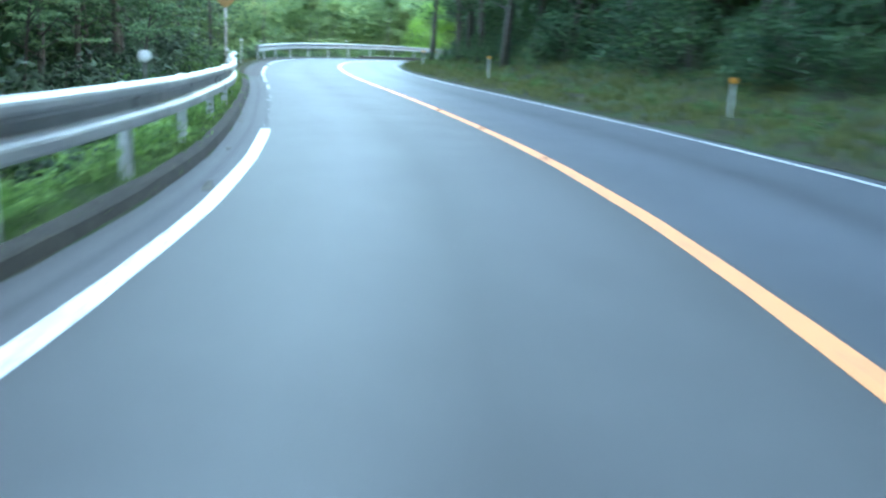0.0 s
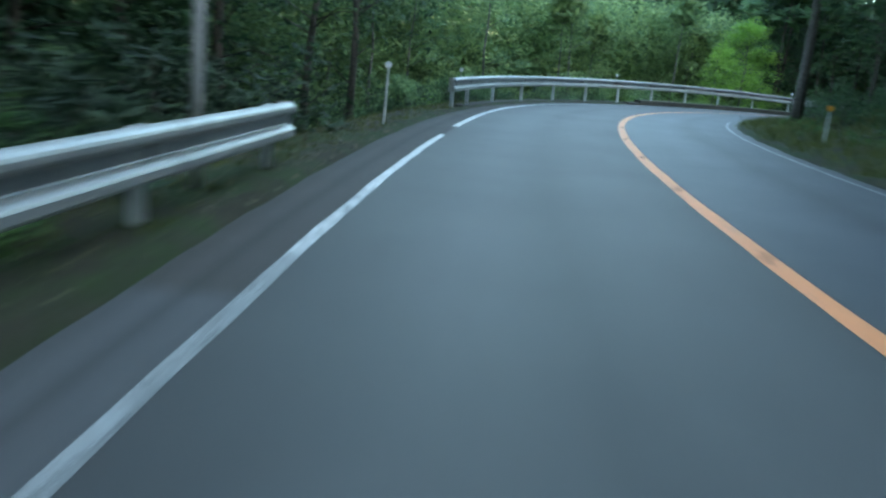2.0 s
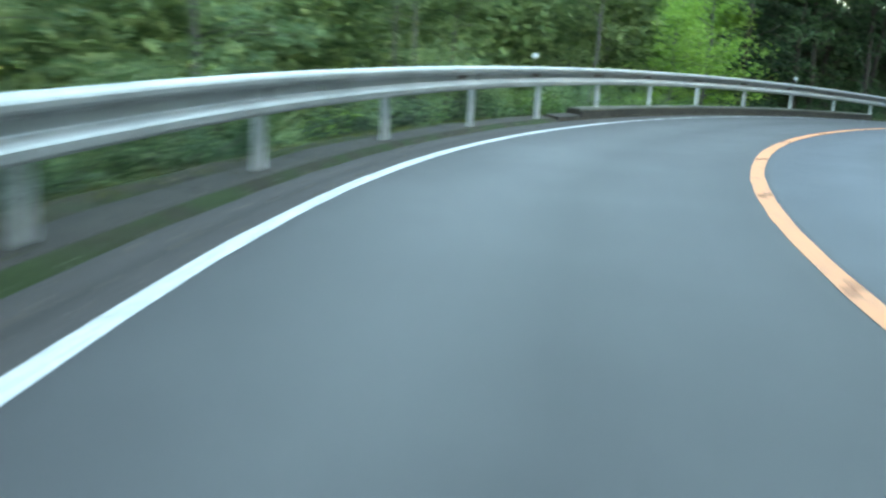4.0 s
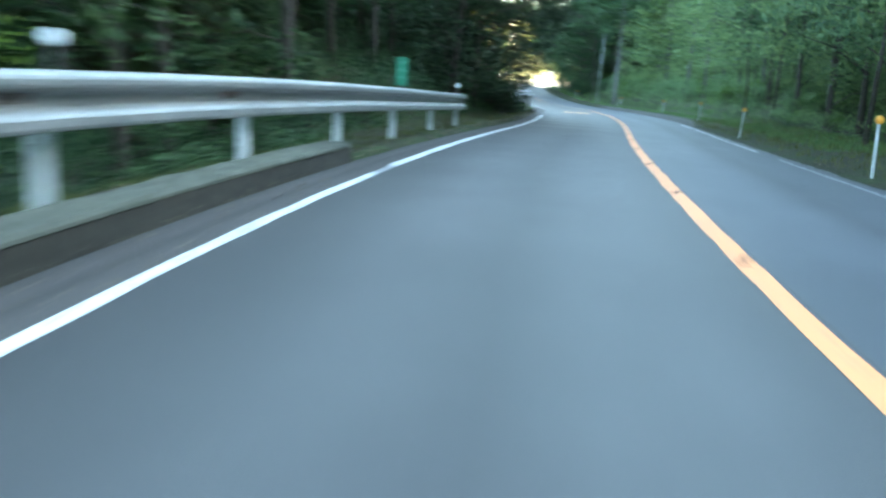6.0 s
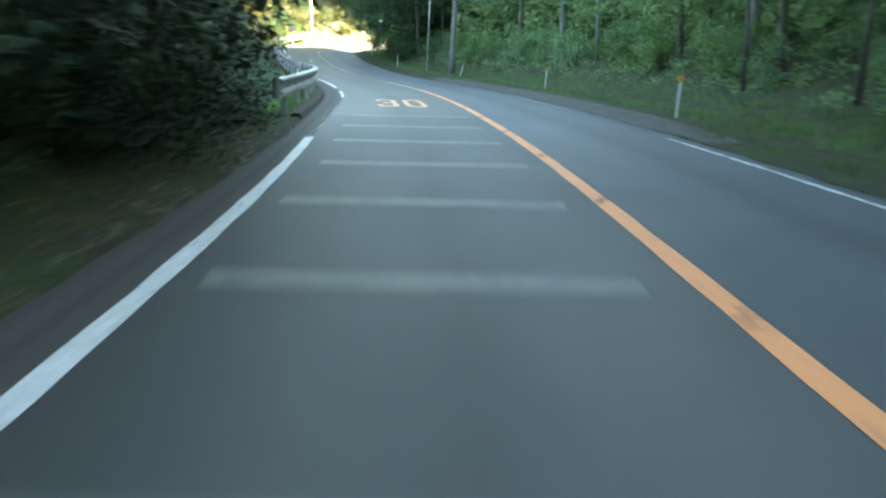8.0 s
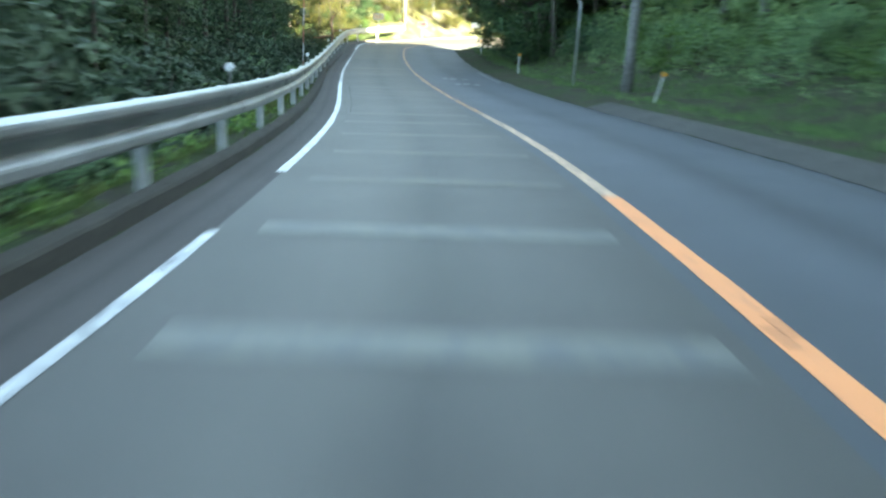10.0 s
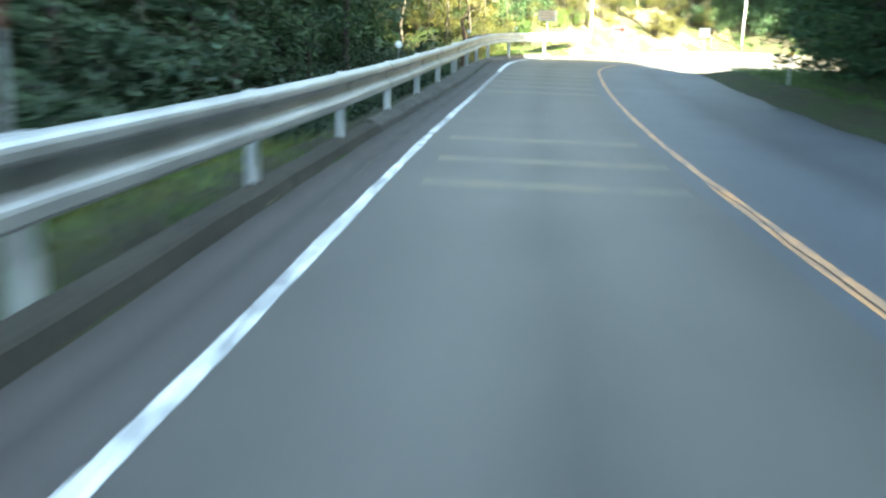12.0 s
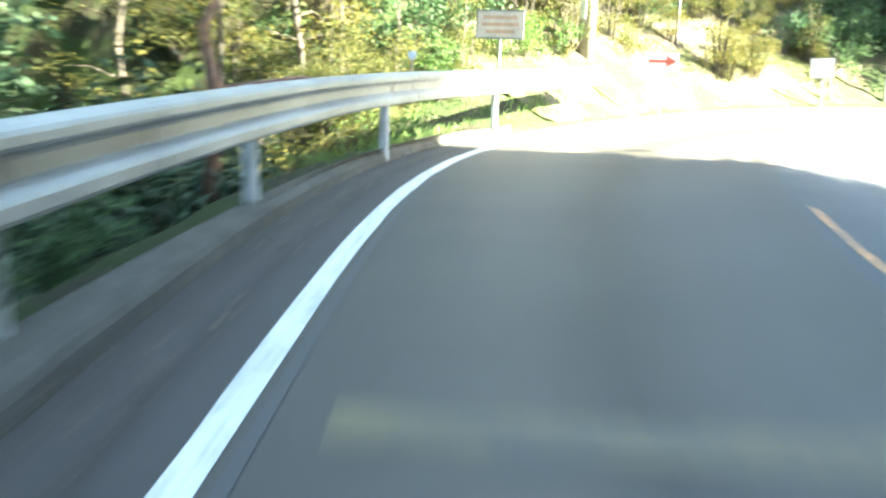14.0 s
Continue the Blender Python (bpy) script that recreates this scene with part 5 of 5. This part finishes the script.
stand(189.0, 192.6, 0.2, 4.3, 7.0, BUSH_GOLD, GOLD_WORDS, "bush", "bushes beyond the bend", 0.9, 0.8)
stand(192.2, 200.0, 0.5, 4.9, 7.6, BUSH_DARK + BUSH_DARK + BUSH_MID, "shaded leafy bush on the bank beyond the bend", "bush", "bushes beyond the bend", 1.0, 1.0)
thicket(180.5, 193, 0.22, 6.6, 12.0, BUSH_GOLD + BUSH_DARK, "sunlit bushes and vines up the bank", 1.15)
stand(191.6, 205.0, 0.5, 4.6, 5.8, BUSH_DARK, "shaded leafy bush on the bank beyond the bend", "bush", "bushes beyond the bend", 0.75, 1.15)
thicket(191, 204, 0.3, 7.0, 12.0, BUSH_DARK + BUSH_DARK + BUSH_MID, "shaded bushes up the bank", 1.3)
stand(199, 214, 1.6, 4.9, 7.4, EDGE_DARK, DARK_WORDS, "tree", "trees beyond the bend", 1.0, 1.2)
stand(181, 190.5, 0.75, 7.2, 11.0, GOLD_TREES, "slender sunlit young tree with yellow-green leaves", "tree", "trees beyond the bend", 2.0)
# the fresh light-green tree behind the plinth
for s, lat, k in ((72.6, 8.0, 1.0), (69.8, 7.0, 0.95), (67.0, 6.5, 0.8)):
    plant(FRESH, s, lat, r2, "bright fresh-green young maple behind the guardrail", "tree", "trees left of the road", k)

# ---------- the trunk that stands close to the road, and a grey one ----------
for s, lat, r, tall, mat, words in ((47.0, -4.6, 0.16, 9, BARK, "dark forest trunk close to the inside of the bend"), (140.5, -5.1, 0.15, 10, GREY_BARK, "smooth pale grey tree trunk on the verge")):
    tree = empty("tree", facing(s, lat, 0), words, "tree")
    us = np.linspace(0, 1, 9)
    part("trunk", mesh_of("trunk", *tube([(0.12 * math.sin(3 * u), 0.1 * u, tall * u - (0.3 if u == 0 else 0)) for u in us], [r * (1.35 if u == 0 else 1.05 - 0.6 * u) for u in us], 12), mat, True), tree)
    tops = [(r2.uniform(-2, 2), r2.uniform(-2, 2), tall * r2.uniform(0.6, 1.1)) for _ in range(24)]
    part("crown", mesh_of("crown", *leaf_cloud(tops, 0.9, 50, 0.22, r2, 0.6), LEAF_DARK), tree)
# broken branch and stump on the bank
wood = empty("broken_branch", facing(177.8, 5.5, 0.2), "broken reddish branch with peeling bark on the bank", "branch")
part("limb", mesh_of("limb", *joined(tube([(0, 0, -0.6), (0.05, 0.1, 0.5), (-0.1, 0.1, 1.2), (0.15, 0.2, 1.7)], [0.09, 0.08, 0.06, 0.03], 9), tube([(0, 0.1, 0.55), (0.8, 0.5, 0.7), (1.6, 0.9, 0.62)], [0.05, 0.04, 0.02], 7), tube([(0, 0.05, 0.3), (-0.7, -0.2, 0.12), (-1.2, -0.3, 0.1)], [0.06, 0.05, 0.03], 7)), RED_BARK, True), wood)
drop_source(BUSH_NEEDLE + BUSH_SHADED + EDGE_MID + EDGE_SOFT + GOLD_TREES + EDGE_DARK + DROP_DARK + DROP_SOFT + SLIM + CEDARS + BUSH_DARK + BUSH_MID + BUSH_SOFT + BUSH_LIGHT + BUSH_GOLD + FRESH)


# ---------- ground cover ----------
def scatter(n, s0, s1, side, out0, out1, rng, power=1.0):
    """Random places beside the road: out metres past the kerb's back or the asphalt's edge."""
    s = rng.uniform(s0, s1, n)
    out = out0 + (out1 - out0) * rng.uniform(0, 1, n) ** power
    k = np.interp(s, SG, KERB) + 0.2 if side > 0 else np.interp(s, SG, RIGHT_LINE) - 0.38
    lat = k + out if side > 0 else k - out
    th = np.interp(s, SG, HEADING)
    z = np.interp(s, SG, RZ) + cant(s, lat) + (left_profile(s, out) if side > 0 else right_profile(s, out))
    return np.stack([np.interp(s, SG, RX) - np.cos(th) * lat, np.interp(s, SG, RY) - np.sin(th) * lat, z - 0.02], 1)


def blades(base, tall, wide, rng):
    n = len(base)
    a = rng.uniform(0, 2 * math.pi, n)
    h = tall * rng.uniform(0.4, 1.3, n)
    side = np.stack([np.cos(a), np.sin(a), 0 * a], 1) * (wide * rng.uniform(0.6, 1.4, n))[:, None]
    lean = np.stack([np.cos(a + 1.3), np.sin(a + 1.3), 0 * a], 1) * (h * rng.uniform(0.05, 0.6, n))[:, None]
    mid = base + lean * 0.4 + np.stack([0 * a, 0 * a, h * 0.6], 1)
    tip = base + lean + np.stack([0 * a, 0 * a, h], 1)
    v = np.stack([base - side, base + side, mid + side * 0.7, tip], 1).reshape(-1, 3)
    return v.tolist(), np.arange(4 * n).reshape(-1, 4).tolist()


def clumped(n, per, spread, s0, s1, side, o0, o1, rng, power=1.0):
    c = scatter(n, s0, s1, side, o0, o1, rng, power)
    p = np.repeat(c, per, 0)
    p[:, :2] += rng.normal(0, spread, (len(p), 2))
    return p


r3 = np.random.RandomState(9)
stuff("grass", [blades(clumped(1500, 14, 0.07, -7.5, 20.5, 1, 0.0, 0.75, r3, 1.4), 0.085, 0.005, r3), blades(clumped(170, 16, 0.09, -7.5, 20.5, 1, 0.3, 1.0, r3), 0.2, 0.006, r3), blades(clumped(14, 16, 0.08, 18.8, 20.6, 1, -0.15, 0.1, r3), 0.12, 0.005, r3), blades(clumped(600, 12, 0.07, 106, 154, 1, 0.05, 1.3, r3), 0.1, 0.005, r3)], GRASS, "fresh green grass tufts under the guardrail", "grass")
stuff("grass", [blades(clumped(2200, 12, 0.1, 22, 106, 1, 0.1, 2.2, r3), 0.08, 0.006, r3), blades(clumped(900, 12, 0.12, 110, 154, 1, 0.3, 2.0, r3), 0.14, 0.007, r3)], DRY_GRASS, "short dull grass and moss on the shaded verge", "grass")
stuff("grass", [blades(clumped(3000, 14, 0.13, -7.5, 50, -1, 0.2, 6.0, r3), 0.18, 0.009, r3), blades(clumped(900, 12, 0.12, 60, 108, -1, 0.3, 3.4, r3), 0.12, 0.007, r3)], DRY_GRASS, "dull green grass on the shaded bank", "grass")
stuff("grass", [blades(clumped(2600, 13, 0.13, 84, 176, -1, 1.0, 3.2, r3), 0.12, 0.007, r3)], GRASS, "green grass along the verge", "grass")
stuff("grass", [blades(clumped(260, 14, 0.15, 178, 186, 1, 0.3, 2.5, r3), 0.16, 0.007, r3)], GRASS, "sunlit grass on the bank beyond the bend", "grass")


def litter(n, s0, s1, side, o0, o1, size, rng, power=1.0):
    p = scatter(n, s0, s1, side, o0, o1, rng, power) + np.array([0, 0, 0.035])
    a = rng.normal(size=(n, 3)) * np.array([1, 1, 0.15])
    a /= np.linalg.norm(a, axis=1, keepdims=True)
    b = np.cross(a, rng.normal(size=(n, 3)) * 0.25 + np.array([0, 0, 1]))
    k = size * rng.uniform(0.5, 1.4, (n, 1))
    v = np.stack([p - a * k, p + b * k * 0.5, p + a * k, p - b * k * 0.5], 1).reshape(-1, 3)
    return v.tolist(), np.arange(4 * n).reshape(-1, 4).tolist()


stuff("leaf_litter", [litter(4000, -7, 76, 1, -0.1, 2.5, 0.03, r3), litter(3600, 76, 106, 1, -0.3, 3.2, 0.035, r3, 1.3), litter(3000, 24, 44, 1, -0.2, 2.4, 0.03, r3), litter(5000, -7, 172, -1, 0.0, 4.0, 0.03, r3), litter(1500, 36, 74, 1, -0.75, -0.2, 0.02, r3), litter(2500, 150, 186, 1, -0.6, 0.6, 0.02, r3, 1.5)], DEAD_LEAF, "dry brown fallen leaves along the road's edges", "leaf litter")


def low_leaves(n, s0, s1, side, o0, o1, rng, high=0.35):
    c = scatter(n, s0, s1, side, o0, o1, rng)
    c[:, 2] += high * rng.uniform(0.3, 1.0, n)
    return leaf_cloud(c, 0.3, 22, 0.05, rng, 0.6)


stuff("undergrowth", [low_leaves(1000, -7, 60, -1, 3.0, 8.5, r3), low_leaves(500, 60, 170, -1, 2.6, 7.5, r3), low_leaves(350, -7, 24, 1, 1.2, 4.0, r3, 0.3), low_leaves(600, 24, 104, 1, 1.4, 5.0, r3), low_leaves(900, 76, 106, 1, 0.9, 7.0, r3), low_leaves(800, 104, 172, 1, 1.3, 5.0, r3)], LEAF_DARK, "low dark undergrowth on the forest floor", "undergrowth")


stuff("undergrowth", [low_leaves(1100, 76, 152, -1, 2.6, 8.0, r3, 0.6), low_leaves(1000, 76, 152, -1, 4.6, 9.0, r3, 2.2)], LEAF_SOFT_HAZY, "low soft green undergrowth along the bank", "undergrowth")
stuff("undergrowth", [low_leaves(300, 107, 154, 1, 1.0, 3.0, r3, 0.25), low_leaves(180, 58, 69, 1, 1.0, 3.0, r3, 0.3)], LEAF_MID, "leafy weeds on the slope below the guardrail", "undergrowth")


stuff("undergrowth", [low_leaves(330, -7, 20, 1, 0.15, 1.3, r3, 0.22), low_leaves(90, -7, 20, 1, 0.5, 1.6, r3, 0.5), low_leaves(80, 108, 134, 1, 0.3, 1.4, r3, 0.2)], LEAF_FRESH, "fresh green weeds and ferns behind the kerb", "undergrowth")
stuff("undergrowth", [low_leaves(420, -7, 50, -1, 0.9, 6.0, r3, 0.18)], LEAF_MID, "low green weeds on the grassy bank", "undergrowth")


# ---------- the woods behind ----------
def far_woods():
    rng = np.random.RandomState(21)
    trunks, crowns = [], []
    tries = 0
    while len(trunks) < 300 and tries < 6000:
        tries += 1
        s = rng.uniform(-8, 205)
        lat = rng.uniform(13, 34) * rng.choice([-1, 1])
        p = spot(s, lat)
        i, l = lay_of(np.array([p.x]), np.array([p.y]))
        if abs(l[0]) < 12.5 or (ROAD_S[i[0]] > 160 and l[0] < 0) or (l[0] > 0 and 38 < ROAD_S[i[0]] < 78):
            continue
        z = land_at(p)
        h = rng.uniform(11, 17)
        trunks.append(tube([(p.x, p.y, z - 0.3), (p.x + rng.uniform(-0.3, 0.3), p.y + rng.uniform(-0.3, 0.3), z + h)], [0.13, 0.05], 6))
        c = np.stack([p.x + rng.normal(0, 1.3, 12), p.y + rng.normal(0, 1.3, 12), z + h * rng.uniform(0.12, 1.0, 12)], 1)
        crowns.append(leaf_cloud(c, 1.3, 16, 0.3, rng, 0.7))
    def wall(n, near, far, top, count, size, keep):
        spots = []
        for _ in range(n):
            s = rng.uniform(-8, 172)
            side = rng.choice([-1, 1])
            p = spot(s, side * rng.uniform(near, far))
            i, l = lay_of(np.array([p.x]), np.array([p.y]))
            if abs(l[0]) < near or (ROAD_S[i[0]] > 166 and l[0] < 0) or not keep(s, side):
                continue
            spots.append((p.x, p.y, max(land_at(p), along(RZ, s) - 2.5) + rng.uniform(0.0, top)))
        return leaf_cloud(spots, 1.0, count, size, rng, 0.8)

    soft = lambda s, side: side < 0 and 72 < s < 158
    valley = lambda s, side: side > 0 and 38 < s < 78
    crowns.append(wall(7000, 9.5, 17, 9.0, 19, 0.34, lambda s, side: not soft(s, side) and not valley(s, side)))
    crowns.append(wall(3400, 16, 24, 15.0, 16, 0.62, lambda s, side: not 38 < s < 78 and not (side > 0 and 106 < s < 152)))
    # Leaf mass without trunks, added right of the bend to cast its shade
    shade_grove = []
    for _ in range(1700):
        s, lat = rng.uniform(160, 177.5), -rng.uniform(8.0, 18.0)
        p = spot(s, lat)
        shade_grove.append((p.x, p.y, p.z + rng.uniform(0.2, 21.0)))
    for _ in range(1200):
        p = spot(rng.uniform(176.5, 184.5), -rng.uniform(8.6, 11.6))
        shade_grove.append((p.x, p.y, p.z + rng.uniform(2.5, 20.0)))
    crowns.append(leaf_cloud(shade_grove, 1.1, 24, 0.4, rng, 0.8))
    left_side, left_soft = [], []
    for _ in range(3400):
        s, lat = rng.uniform(-8, 76), rng.uniform(10.0, 15.0)
        p = spot(s, lat)
        far = s > 40
        (left_soft if far else left_side).append((p.x, p.y, along(RZ, s) + rng.uniform(-2.5, 5.0 if far else 7.5)))
    for _ in range(1900):
        s, lat = rng.uniform(108, 179.5), rng.uniform(9.0, 12.5)
        p = spot(s, lat)
        left_side.append((p.x, p.y, along(RZ, s) + rng.uniform(-2.0, 6.0)))
    for _ in range(950):
        s, lat = rng.uniform(156, 178.5), rng.uniform(8.6, 10.8)
        p = spot(s, lat)
        left_side.append((p.x, p.y, along(RZ, s) + rng.uniform(-2.0, 9.0)))
    for _ in range(1500):
        s, lat = rng.uniform(30, 80), rng.uniform(13.0, 20.0)
        p = spot(s, lat)
        left_soft.append((p.x, p.y, along(RZ, s) + rng.uniform(-3.5, 6.0)))
    crowns.append(leaf_cloud(left_side, 1.0, 46, 0.17, rng, 0.8))
    slope = []
    for _ in range(2600):
        p = spot(rng.uniform(10, 100), rng.uniform(19, 46))
        _, l = lay_of(np.array([p.x]), np.array([p.y]))
        if l[0] > 18:
            slope.append((p.x, p.y, land_at(p) + rng.uniform(0.2, 3.5)))
    crowns.append(leaf_cloud(slope, 1.5, 18, 0.5, rng, 0.8))
    shaded = wall(4300, 8.6, 14, 9.0, 20, 0.26, lambda s, side: side < 0 and 72 < s < 96)
    stuff("forest_foliage", [shaded], LEAF_MID, "green foliage in the shade of the woods", "foliage")
    stuff("forest_trunks", trunks, BARK, "dark trunks deeper in the woods", "trees")
    stuff("forest_foliage", crowns, LEAF_DARK, "dense dark foliage deeper in the woods, with leaves added to shade the bend", "foliage")
    stuff("forest_foliage", [wall(8500, 8.6, 14, 9.0, 20, 0.26, lambda s, side: soft(s, side) and (s > 96 or rng.rand() < 0.5)), leaf_cloud(left_soft, 1.1, 44, 0.19, rng, 0.8)], LEAF_SOFT_HAZY, "soft green foliage in the woods on the slope, paled to stand in for haze", "foliage")


far_woods()
